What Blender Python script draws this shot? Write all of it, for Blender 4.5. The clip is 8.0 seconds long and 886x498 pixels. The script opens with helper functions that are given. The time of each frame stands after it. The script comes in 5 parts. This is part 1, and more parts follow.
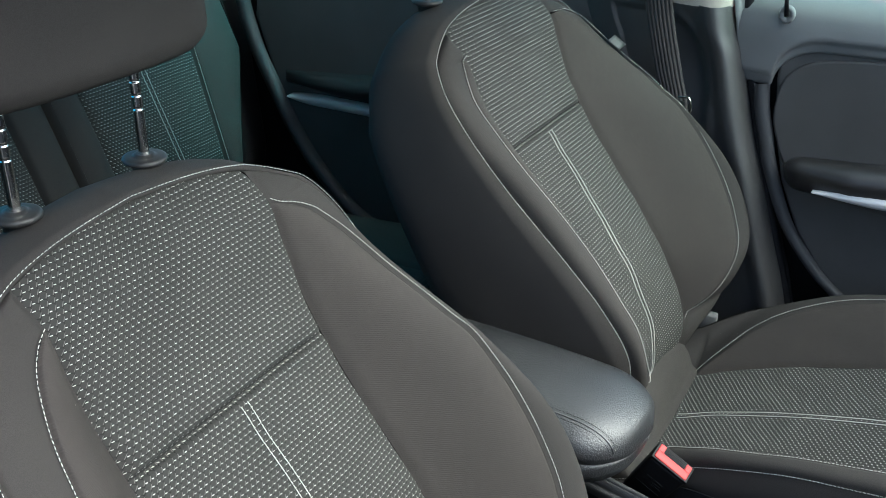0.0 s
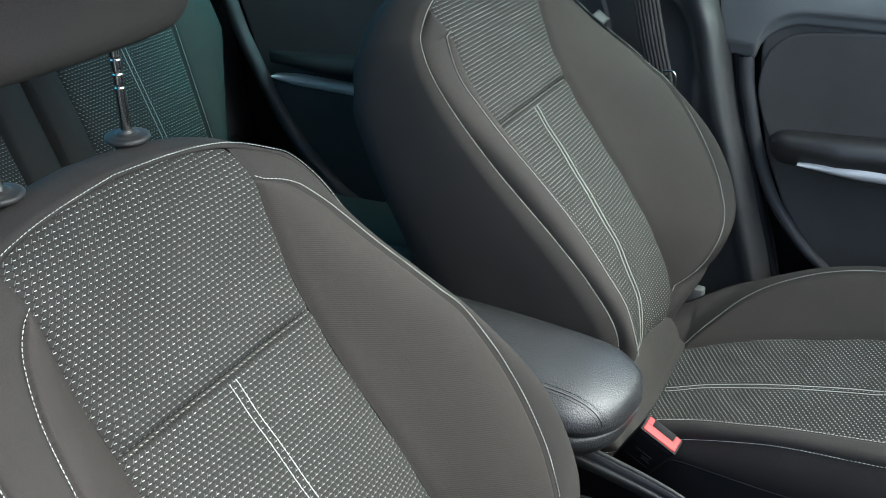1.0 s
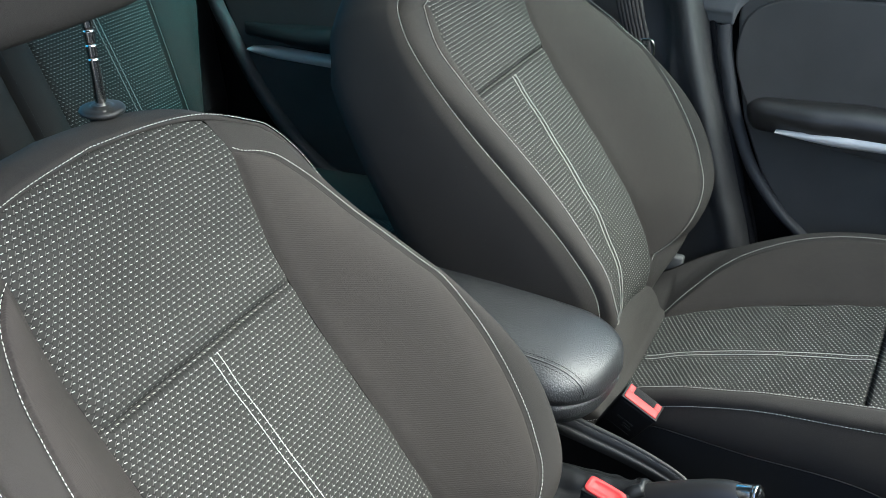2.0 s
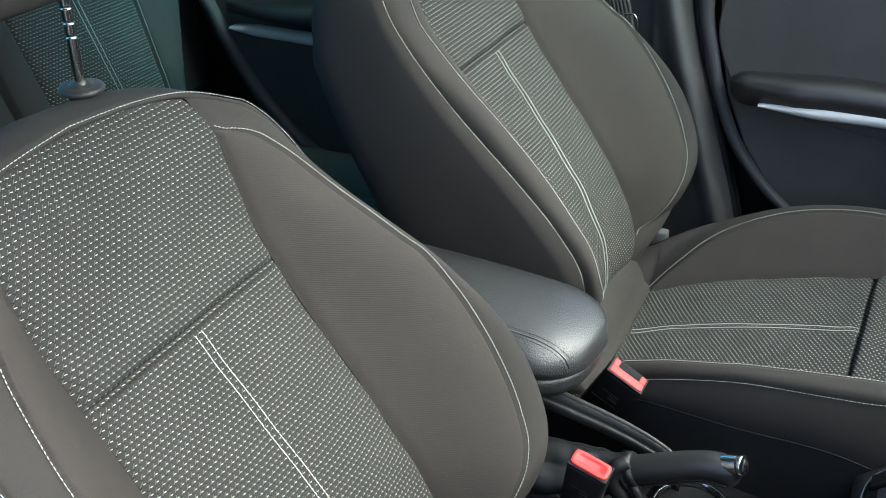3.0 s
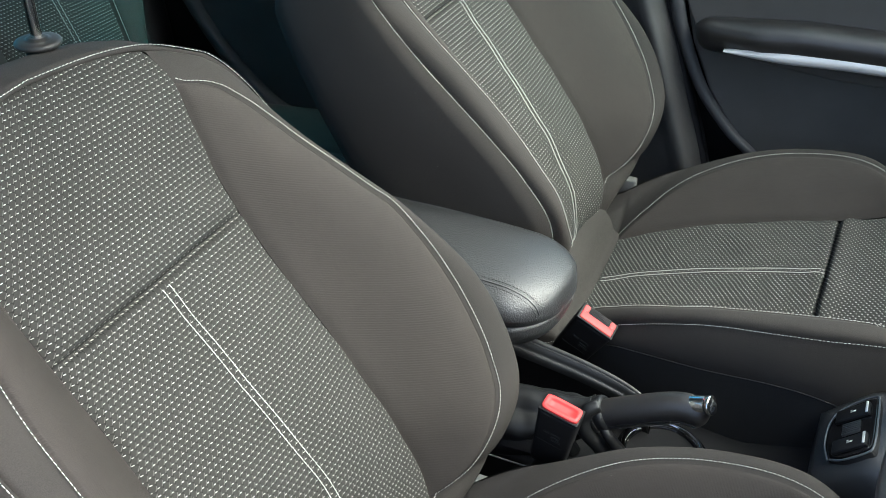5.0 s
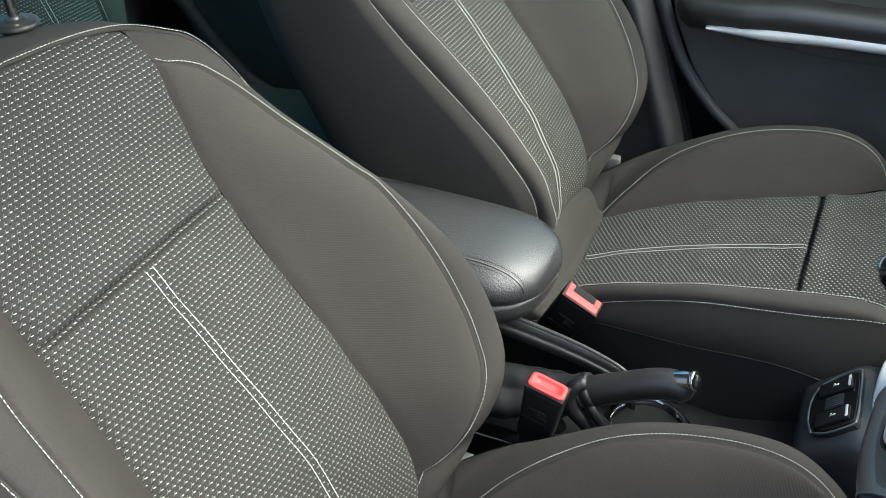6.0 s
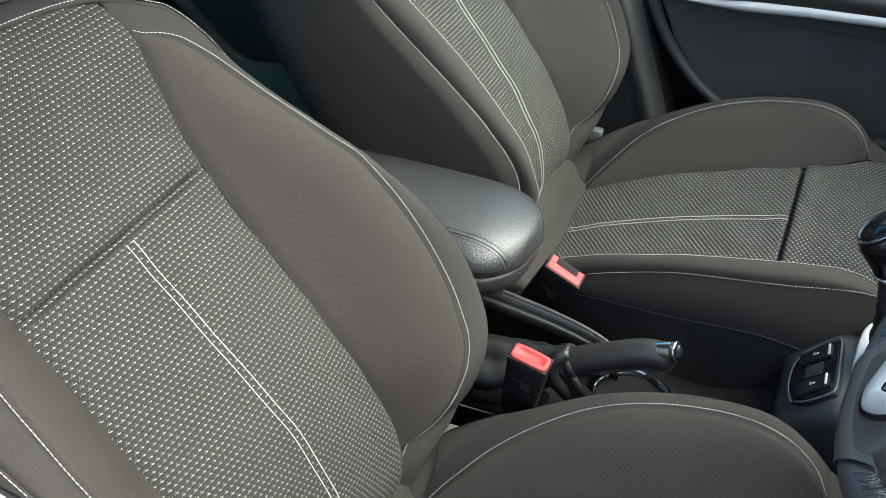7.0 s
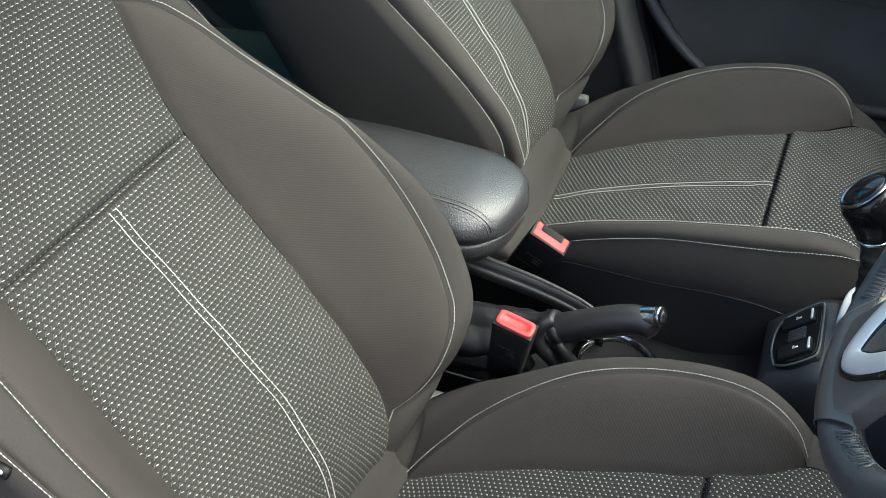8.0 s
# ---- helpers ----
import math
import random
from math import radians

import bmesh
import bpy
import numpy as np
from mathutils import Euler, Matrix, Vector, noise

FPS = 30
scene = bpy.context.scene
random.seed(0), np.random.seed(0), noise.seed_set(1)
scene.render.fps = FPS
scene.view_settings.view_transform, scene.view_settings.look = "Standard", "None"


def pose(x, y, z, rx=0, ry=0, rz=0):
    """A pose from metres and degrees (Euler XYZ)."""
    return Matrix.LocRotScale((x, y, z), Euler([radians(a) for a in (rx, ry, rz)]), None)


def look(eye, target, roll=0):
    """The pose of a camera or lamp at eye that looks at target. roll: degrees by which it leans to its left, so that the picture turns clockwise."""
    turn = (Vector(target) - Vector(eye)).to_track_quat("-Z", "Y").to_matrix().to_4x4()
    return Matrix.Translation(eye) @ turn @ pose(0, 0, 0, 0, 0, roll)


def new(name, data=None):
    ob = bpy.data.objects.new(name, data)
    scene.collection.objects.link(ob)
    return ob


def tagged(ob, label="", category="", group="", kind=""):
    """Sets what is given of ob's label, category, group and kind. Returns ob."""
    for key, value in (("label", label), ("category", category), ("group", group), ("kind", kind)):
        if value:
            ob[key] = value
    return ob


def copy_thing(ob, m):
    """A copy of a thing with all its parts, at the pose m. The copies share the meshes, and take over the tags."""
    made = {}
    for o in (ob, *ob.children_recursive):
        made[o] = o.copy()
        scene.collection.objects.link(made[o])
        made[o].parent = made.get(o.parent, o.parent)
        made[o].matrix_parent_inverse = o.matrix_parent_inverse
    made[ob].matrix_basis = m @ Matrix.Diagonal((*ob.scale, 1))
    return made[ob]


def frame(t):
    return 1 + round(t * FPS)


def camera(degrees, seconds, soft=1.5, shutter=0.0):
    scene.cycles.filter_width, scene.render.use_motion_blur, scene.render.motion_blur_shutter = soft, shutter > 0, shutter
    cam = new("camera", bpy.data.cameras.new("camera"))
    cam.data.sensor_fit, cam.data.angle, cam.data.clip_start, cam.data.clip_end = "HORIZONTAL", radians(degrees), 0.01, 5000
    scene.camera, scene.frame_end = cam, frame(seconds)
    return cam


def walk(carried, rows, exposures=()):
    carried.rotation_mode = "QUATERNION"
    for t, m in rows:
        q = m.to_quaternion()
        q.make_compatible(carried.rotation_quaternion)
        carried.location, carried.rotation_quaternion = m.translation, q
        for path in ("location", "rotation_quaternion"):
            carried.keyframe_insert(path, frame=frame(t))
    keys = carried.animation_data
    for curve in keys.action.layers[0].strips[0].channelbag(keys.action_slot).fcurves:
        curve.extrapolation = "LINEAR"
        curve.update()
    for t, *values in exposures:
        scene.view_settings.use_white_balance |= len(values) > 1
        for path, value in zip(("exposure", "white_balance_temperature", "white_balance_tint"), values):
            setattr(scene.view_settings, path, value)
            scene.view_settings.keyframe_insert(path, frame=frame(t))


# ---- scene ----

# ================= camera =================
cam = camera(47.75, 8.0, soft=0.35)
ROWS = [
    (0.0, 0.3086, -0.9436, 1.1793, 28.157, -26.919, 1.274),
    (0.5, 0.3102, -0.9433, 1.1771, 27.892, -27.380, 1.064),
    (1.0, 0.3108, -0.9445, 1.1721, 27.362, -27.923, 0.779),
    (1.5, 0.3102, -0.9447, 1.1693, 26.654, -28.689, 0.718),
    (3.0, 0.3150, -0.9452, 1.1651, 25.195, -30.581, 0.419),
    (3.5, 0.3182, -0.9459, 1.1638, 24.870, -31.178, 0.235),
    (4.0, 0.3198, -0.9465, 1.1616, 24.415, -31.822, 0.122),
    (4.5, 0.3222, -0.9477, 1.1592, 23.929, -32.423, 0.059),
    (6.0, 0.3249, -0.9488, 1.1542, 22.434, -33.985, -0.130),
    (6.5, 0.3264, -0.9492, 1.1537, 21.921, -34.664, -0.047),
    (7.0, 0.3277, -0.9499, 1.1517, 21.349, -35.402, 0.123),
    (7.5, 0.3296, -0.9503, 1.1499, 20.872, -36.246, 0.254),
    (8.0, 0.3327, -0.9512, 1.1477, 20.522, -37.037, 0.260),
]
walk(cam, [(t, pose(x, y, z, 90 + pitch, 0, yaw) @ pose(0, 0, 0, 0, 0, roll)) for t, x, y, z, yaw, pitch, roll in ROWS],
     exposures=((0.0, 1.88, 6000, 5), (1.5, 1.98, 6050, 5), (4.0, 2.18, 6250, 5), (8.0, 2.22, 6450, 5)))

# ================= light =================
world = bpy.data.worlds.new("sky")
scene.world = world
world.use_nodes = True
wn = world.node_tree
sky = wn.nodes.new("ShaderNodeTexSky")
sky.sky_type = "NISHITA"
sky.sun_disc = False
sky.sun_elevation = radians(51)
sky.sun_rotation = radians(83)
sky.air_density, sky.dust_density, sky.ozone_density = 0.65, 5.0, 1.0
wn.links.new(sky.outputs["Color"], wn.nodes["Background"].inputs["Color"])
wn.nodes["Background"].inputs["Strength"].default_value = 0.15
sun = new("sun", bpy.data.lights.new("sun", "SUN"))
sun.data.energy, sun.data.angle, sun.data.color = 0.9, radians(50), (1.0, 0.965, 0.91)
sun.matrix_world = look((0.63 * 4, 0.07 * 4, 0.775 * 4 + 0.5), (0.0, 0.0, 0.5))

# ================= materials =================
def material(name, colour, rough, metal=0.0, grain=0.0, scale=400.0, bump=0.0, blotch=0.12, spec=0.5, sheen=0.0, coord="Object"):
    """Principled surface with fine grain and broad unevenness."""
    m = bpy.data.materials.new(name)
    m.use_nodes = True
    n, l = m.node_tree.nodes, m.node_tree.links
    b = n["Principled BSDF"]
    b.inputs["Roughness"].default_value = rough
    b.inputs["Metallic"].default_value = metal
    b.inputs["Specular IOR Level"].default_value = spec
    b.inputs["Sheen Weight"].default_value = sheen
    b.inputs["Sheen Roughness"].default_value = 0.5
    tc = n.new("ShaderNodeTexCoord")
    n1 = n.new("ShaderNodeTexNoise"); n1.inputs["Scale"].default_value = 9.0; n1.inputs["Detail"].default_value = 4.0
    n2 = n.new("ShaderNodeTexNoise"); n2.inputs["Scale"].default_value = scale; n2.inputs["Detail"].default_value = 3.0
    for q in (n1, n2):
        l.new(tc.outputs[coord], q.inputs["Vector"])
    r1 = n.new("ShaderNodeMapRange"); r1.inputs["From Min"].default_value = 0.3; r1.inputs["From Max"].default_value = 0.7
    r1.inputs["To Min"].default_value = 1 - blotch; r1.inputs["To Max"].default_value = 1 + blotch
    r2 = n.new("ShaderNodeMapRange"); r2.inputs["From Min"].default_value = 0.3; r2.inputs["From Max"].default_value = 0.7
    r2.inputs["To Min"].default_value = 1 - grain; r2.inputs["To Max"].default_value = 1 + grain
    l.new(n1.outputs["Fac"], r1.inputs["Value"]); l.new(n2.outputs["Fac"], r2.inputs["Value"])
    mu = n.new("ShaderNodeMath"); mu.operation = "MULTIPLY"
    l.new(r1.outputs["Result"], mu.inputs[0]); l.new(r2.outputs["Result"], mu.inputs[1])
    vm = n.new("ShaderNodeVectorMath"); vm.operation = "SCALE"
    vm.inputs[0].default_value = colour
    l.new(mu.outputs["Value"], vm.inputs["Scale"])
    l.new(vm.outputs["Vector"], b.inputs["Base Color"])
    rr = n.new("ShaderNodeMapRange"); rr.inputs["To Min"].default_value = max(rough - 0.07, 0.02); rr.inputs["To Max"].default_value = min(rough + 0.07, 1)
    l.new(n1.outputs["Fac"], rr.inputs["Value"]); l.new(rr.outputs["Result"], b.inputs["Roughness"])
    if bump:
        bp = n.new("ShaderNodeBump"); bp.inputs["Strength"].default_value = 1.0; bp.inputs["Distance"].default_value = bump
        l.new(n2.outputs["Fac"], bp.inputs["Height"]); l.new(bp.outputs["Normal"], b.inputs["Normal"])
    return m


def lint(m, coord):
    """A few pale specks of lint on a cloth."""
    n, l = m.node_tree.nodes, m.node_tree.links
    b = n["Principled BSDF"]
    tc = n.new("ShaderNodeTexCoord")
    vo = n.new("ShaderNodeTexVoronoi"); vo.inputs["Scale"].default_value = 38.0
    l.new(tc.outputs[coord], vo.inputs["Vector"])
    near = n.new("ShaderNodeMapRange"); near.inputs["From Min"].default_value = 0.030; near.inputs["From Max"].default_value = 0.018
    l.new(vo.outputs["Distance"], near.inputs["Value"])
    sep = n.new("ShaderNodeSeparateColor"); l.new(vo.outputs["Color"], sep.inputs["Color"])
    some = math_node(n, l, "GREATER_THAN", sep.outputs["Red"], 0.72)
    fac = math_node(n, l, "MULTIPLY", math_node(n, l, "MULTIPLY", near.outputs["Result"], some), 0.5)
    old = b.inputs["Base Color"].links[0].from_socket
    mx = n.new("ShaderNodeMix"); mx.data_type = "RGBA"
    mx.inputs["B"].default_value = (0.30, 0.29, 0.27, 1)
    l.new(fac, mx.inputs["Factor"]); l.new(old, mx.inputs["A"]); l.new(mx.outputs["Result"], b.inputs["Base Color"])
    return m


def math_node(n, l, op, a, b=None, c=None):
    q = n.new("ShaderNodeMath"); q.operation = op
    for i, v in enumerate((a, b, c)):
        if v is None:
            continue
        if isinstance(v, (int, float)):
            q.inputs[i].default_value = v
        else:
            l.new(v, q.inputs[i])
    return q.outputs["Value"]


PITCH_U, PITCH_V = 0.0068, 0.0056


def band(n, l, value, centre, half, soft):
    """1 inside centre +- half, falling to 0 over soft."""
    d = math_node(n, l, "ABSOLUTE", math_node(n, l, "SUBTRACT", value, centre))
    r = n.new("ShaderNodeMapRange"); r.interpolation_type = "SMOOTHSTEP"
    r.inputs["From Min"].default_value = half + soft; r.inputs["From Max"].default_value = max(half - soft, 0)
    l.new(d, r.inputs["Value"])
    return r.outputs["Result"]


def woven(name, ground, dash, link, size=(0.165, 0.064), pu=PITCH_U, pv=PITCH_V):
    """Honeycomb seat cloth: pale dashes in staggered rows, tied by greyer threads, dark cell lines, on a grey ground. UV in metres."""
    m = bpy.data.materials.new(name)
    m.use_nodes = True
    n, l = m.node_tree.nodes, m.node_tree.links
    b = n["Principled BSDF"]
    b.inputs["Roughness"].default_value = 0.85
    b.inputs["Specular IOR Level"].default_value = 0.25
    uv = n.new("ShaderNodeUVMap")
    wob = n.new("ShaderNodeTexNoise"); wob.inputs["Scale"].default_value = 90.0
    l.new(uv.outputs["UV"], wob.inputs["Vector"])
    sx = n.new("ShaderNodeSeparateXYZ"); l.new(uv.outputs["UV"], sx.inputs["Vector"])
    jit = math_node(n, l, "MULTIPLY_ADD", wob.outputs["Fac"], 0.2, -0.1)
    V = math_node(n, l, "ADD", math_node(n, l, "DIVIDE", sx.outputs["Y"], pv), jit)
    row = math_node(n, l, "FLOOR", V)
    fv = math_node(n, l, "SUBTRACT", math_node(n, l, "FRACT", V), 0.5)
    odd = math_node(n, l, "MULTIPLY", math_node(n, l, "FLOORED_MODULO", row, 2.0), 0.5)
    U = math_node(n, l, "ADD", math_node(n, l, "ADD", math_node(n, l, "DIVIDE", sx.outputs["X"], pu), odd), jit)
    fu = math_node(n, l, "SUBTRACT", math_node(n, l, "FRACT", U), 0.5)
    # a number for each cell, so that no two threads are quite alike
    cell = n.new("ShaderNodeCombineXYZ"); l.new(math_node(n, l, "FLOOR", U), cell.inputs["X"]); l.new(row, cell.inputs["Y"])
    wh = n.new("ShaderNodeTexWhiteNoise"); wh.noise_dimensions = "2D"; l.new(cell.outputs["Vector"], wh.inputs["Vector"])
    fv2 = math_node(n, l, "ADD", fv, math_node(n, l, "MULTIPLY", fu, 0.15))
    dashf = math_node(n, l, "MULTIPLY", band(n, l, fu, 0.0, size[0], 0.03), band(n, l, fv2, 0.0, size[1], 0.028))
    # grey tie slanting down to the end of each dash
    V3 = math_node(n, l, "SUBTRACT", V, 0.15)
    row3 = math_node(n, l, "FLOOR", V3)
    fv3 = math_node(n, l, "SUBTRACT", math_node(n, l, "FRACT", V3), 0.5)
    U3 = math_node(n, l, "ADD", math_node(n, l, "ADD", math_node(n, l, "DIVIDE", sx.outputs["X"], pu), math_node(n, l, "MULTIPLY", math_node(n, l, "FLOORED_MODULO", row3, 2.0), 0.5)), jit)
    fu3 = math_node(n, l, "SUBTRACT", math_node(n, l, "SUBTRACT", math_node(n, l, "FRACT", U3), 0.5), math_node(n, l, "MULTIPLY", fv3, 0.80))
    linkf = math_node(n, l, "MULTIPLY", band(n, l, fu3, -0.254, 0.062, 0.035), band(n, l, fv3, 0.0, 0.32, 0.06))
    # dark outlines of the honeycomb cells
    V2 = math_node(n, l, "ADD", V, 0.62)
    row2 = math_node(n, l, "FLOOR", V2)
    av = math_node(n, l, "ABSOLUTE", math_node(n, l, "SUBTRACT", math_node(n, l, "FRACT", V2), 0.5))
    U2 = math_node(n, l, "ADD", math_node(n, l, "ADD", math_node(n, l, "DIVIDE", sx.outputs["X"], pu), math_node(n, l, "MULTIPLY", math_node(n, l, "FLOORED_MODULO", row2, 2.0), 0.5)), jit)
    au = math_node(n, l, "ABSOLUTE", math_node(n, l, "SUBTRACT", math_node(n, l, "FRACT", U2), 0.5))
    reach = math.hypot(0.5 * pu, pv)
    e1 = math_node(n, l, "MULTIPLY", math_node(n, l, "SUBTRACT", 0.5, au), pu)
    e2 = math_node(n, l, "ABSOLUTE", math_node(n, l, "SUBTRACT", reach / 2, math_node(n, l, "ADD", math_node(n, l, "MULTIPLY", au, 0.5 * pu * pu / reach), math_node(n, l, "MULTIPLY", av, pv * pv / reach))))
    darkf = band(n, l, math_node(n, l, "MINIMUM", e1, e2), 0.0, 0.00026, 0.00016)
    fib = n.new("ShaderNodeTexNoise"); fib.inputs["Scale"].default_value = 1600.0; fib.inputs["Detail"].default_value = 2.0
    l.new(uv.outputs["UV"], fib.inputs["Vector"])
    broad = n.new("ShaderNodeTexNoise"); broad.inputs["Scale"].default_value = 14.0; broad.inputs["Detail"].default_value = 3.0
    l.new(uv.outputs["UV"], broad.inputs["Vector"])

    def mix(fac, a, col):
        q = n.new("ShaderNodeMix"); q.data_type = "RGBA"
        if isinstance(a, tuple):
            q.inputs["A"].default_value = (*a, 1)
        else:
            l.new(a, q.inputs["A"])
        q.inputs["B"].default_value = (*col, 1)
        l.new(fac, q.inputs["Factor"])
        return q.outputs["Result"]

    base = mix(darkf, ground, tuple(c * 0.32 for c in ground))
    base = mix(linkf, base, link)
    base = mix(math_node(n, l, "MULTIPLY", dashf, math_node(n, l, "MULTIPLY_ADD", wh.outputs["Value"], 0.35, 0.65)), base, dash)
    f = math_node(n, l, "MULTIPLY", math_node(n, l, "MULTIPLY_ADD", fib.outputs["Fac"], 0.7, 0.65), math_node(n, l, "MULTIPLY_ADD", broad.outputs["Fac"], 0.3, 0.85))
    vm = n.new("ShaderNodeVectorMath"); vm.operation = "SCALE"
    l.new(base, vm.inputs[0]); l.new(f, vm.inputs["Scale"])
    l.new(vm.outputs["Vector"], b.inputs["Base Color"])
    hgt = math_node(n, l, "ADD", math_node(n, l, "MULTIPLY", dashf, 0.5),
                    math_node(n, l, "ADD", math_node(n, l, "MULTIPLY", linkf, 0.4),
                              math_node(n, l, "SUBTRACT", math_node(n, l, "MULTIPLY", fib.outputs["Fac"], 0.15), math_node(n, l, "MULTIPLY", darkf, 0.5))))
    bp = n.new("ShaderNodeBump"); bp.inputs["Distance"].default_value = 0.0007
    l.new(hgt, bp.inputs["Height"]); l.new(bp.outputs["Normal"], b.inputs["Normal"])
    return m


def ribbed(name, colour, pitch=0.0013):
    """Plain fine-ribbed seat cloth. UV in metres, ribs along V."""
    m = material(name, colour, 0.8, grain=0.25, scale=900, blotch=0.1, spec=0.3, coord="UV")
    n, l = m.node_tree.nodes, m.node_tree.links
    uv = n.new("ShaderNodeUVMap")
    sx = n.new("ShaderNodeSeparateXYZ"); l.new(uv.outputs["UV"], sx.inputs["Vector"])
    mp = n.new("ShaderNodeMapping"); mp.inputs["Scale"].default_value = (700.0, 60.0, 1.0)
    st = n.new("ShaderNodeTexNoise"); st.inputs["Scale"].default_value = 1.0; st.inputs["Detail"].default_value = 2.0
    l.new(uv.outputs["UV"], mp.inputs["Vector"]); l.new(mp.outputs["Vector"], st.inputs["Vector"])
    ph = math_node(n, l, "ADD", math_node(n, l, "MULTIPLY", sx.outputs["X"], 2 * math.pi / pitch), math_node(n, l, "MULTIPLY", st.outputs["Fac"], 1.5))
    h = math_node(n, l, "SINE", ph)
    b = n["Principled BSDF"]
    old = b.inputs["Base Color"].links[0].from_socket
    shade = math_node(n, l, "MULTIPLY_ADD", h, 0.06, math_node(n, l, "MULTIPLY_ADD", st.outputs["Fac"], 0.5, 0.75))
    sc = n.new("ShaderNodeVectorMath"); sc.operation = "SCALE"
    l.new(old, sc.inputs[0]); l.new(shade, sc.inputs["Scale"]); l.new(sc.outputs["Vector"], b.inputs["Base Color"])
    bp = n.new("ShaderNodeBump"); bp.inputs["Distance"].default_value = 0.00006
    l.new(h, bp.inputs["Height"]); l.new(bp.outputs["Normal"], n["Principled BSDF"].inputs["Normal"])
    return m


CLOTH = woven("dotted_cloth", (0.0355, 0.0345, 0.0315), (0.72, 0.71, 0.66), (0.145, 0.142, 0.131))
CLOTH_PAN = woven("dotted_cushion_cloth", (0.0320, 0.0315, 0.0288), (0.72, 0.71, 0.66), (0.110, 0.108, 0.100), size=(0.115, 0.135))
PLAIN = lint(ribbed("plain_cloth", (0.0400, 0.0345, 0.0308)), "UV")
SIDE = material("side_cloth", (0.0360, 0.0324, 0.0296), 0.85, grain=0.3, scale=1200, bump=0.0002, blotch=0.12, spec=0.3)
lint(SIDE, "Object")
THREAD = material("white_thread", (0.60, 0.59, 0.545), 0.7, grain=0.2, scale=2500, blotch=0.1)
DTHREAD = material("dark_thread", (0.030, 0.030, 0.032), 0.6, grain=0.2, scale=2500)
LEATHER = material("black_leather", (0.0235, 0.0245, 0.0265), 0.42, grain=0.30, scale=480, bump=0.0011, blotch=0.1, spec=0.8)
LEATHER.node_tree.nodes["Principled BSDF"].inputs["Coat Weight"].default_value = 0.35
LEATHER.node_tree.nodes["Principled BSDF"].inputs["Coat Roughness"].default_value = 0.42
SOFT = material("soft_leather", (0.010, 0.0105, 0.0115), 0.46, grain=0.25, scale=900, bump=0.0003, blotch=0.15, spec=0.6)
GRIP = material("smooth_leather", (0.021, 0.0195, 0.019), 0.42, grain=0.12, scale=800, bump=0.0002, blotch=0.12, spec=0.8)
TREAD = material("rim_leather", (0.046, 0.048, 0.051), 0.40, grain=0.18, scale=650, bump=0.0003, blotch=0.15, spec=0.8)
WHEEL = material("wheel_leather", (0.085, 0.077, 0.070), 0.38, grain=0.15, scale=700, bump=0.0002, blotch=0.12, spec=0.9)
BLACK = material("black_plastic", (0.008, 0.008, 0.009), 0.55, grain=0.15, scale=900, bump=0.0002, spec=0.28)
CONSOLE = material("console_trim", (0.030, 0.033, 0.037), 0.45, grain=0.2, scale=1300, bump=0.0004, spec=0.6)
INSET = material("inset_trim", (0.078, 0.076, 0.072), 0.5, grain=0.15, scale=1100, bump=0.0003, spec=0.4)
DARK = material("dark_trim", (0.020, 0.0205, 0.0215), 0.55, grain=0.15, scale=1100, bump=0.0003, spec=0.3)
CARD = material("door_card_trim", (0.078, 0.077, 0.074), 0.55, grain=0.18, scale=1100, bump=0.0003, spec=0.35)
RIMGREY = material("rim_trim", (0.05, 0.052, 0.054), 0.5, grain=0.12, scale=1100, bump=0.0003)
GREY = material("grey_trim", (0.155, 0.160, 0.158), 0.5, grain=0.12, scale=1100, bump=0.0003)
PILLAR = material("pillar_trim", (0.052, 0.0515, 0.050), 0.40, grain=0.25, scale=1500, bump=0.0004, spec=0.8)
GLOSS = material("gloss_black", (0.008, 0.008, 0.009), 0.12, blotch=0.05)
HINGE = material("hinge_plastic", (0.11, 0.11, 0.109), 0.5, grain=0.1, scale=800)
BEZEL = material("bezel_plastic", (0.085, 0.098, 0.108), 0.35, grain=0.1, scale=900, blotch=0.08)
BRIGHT = material("bright_metal", (0.88, 0.89, 0.90), 0.20, metal=1.0, blotch=0.04)
CHROME = material("chrome", (0.86, 0.87, 0.88), 0.09, metal=1.0, blotch=0.04)
PALE = material("pale_silver", (0.86, 0.86, 0.84), 0.32, metal=0.15, blotch=0.04)
SILVER = material("silver_trim", (0.74, 0.74, 0.73), 0.36, metal=0.25, blotch=0.05)
RED = material("red_plastic", (0.66, 0.048, 0.047), 0.55, blotch=0.06)
FELT = material("felt", (0.030, 0.028, 0.027), 0.95, grain=0.45, scale=900, bump=0.0012)
CARPET = material("carpet", (0.010, 0.010, 0.011), 0.95, grain=0.5, scale=600, bump=0.002)
CREAM = material("cream_trim", (0.55, 0.5, 0.42), 0.7, grain=0.1, scale=500)
PAINT = material("red_paint", (0.45, 0.02, 0.03), 0.2, blotch=0.04)
BELT = material("belt_webbing", (0.052, 0.047, 0.043), 0.7, grain=0.25, scale=900, bump=0.0004)
HEADLINER = material("headliner", (0.30, 0.30, 0.29), 0.9, grain=0.15, scale=700)
ASPHALT = material("asphalt", (0.06, 0.06, 0.06), 0.9, grain=0.4, scale=90, bump=0.003)


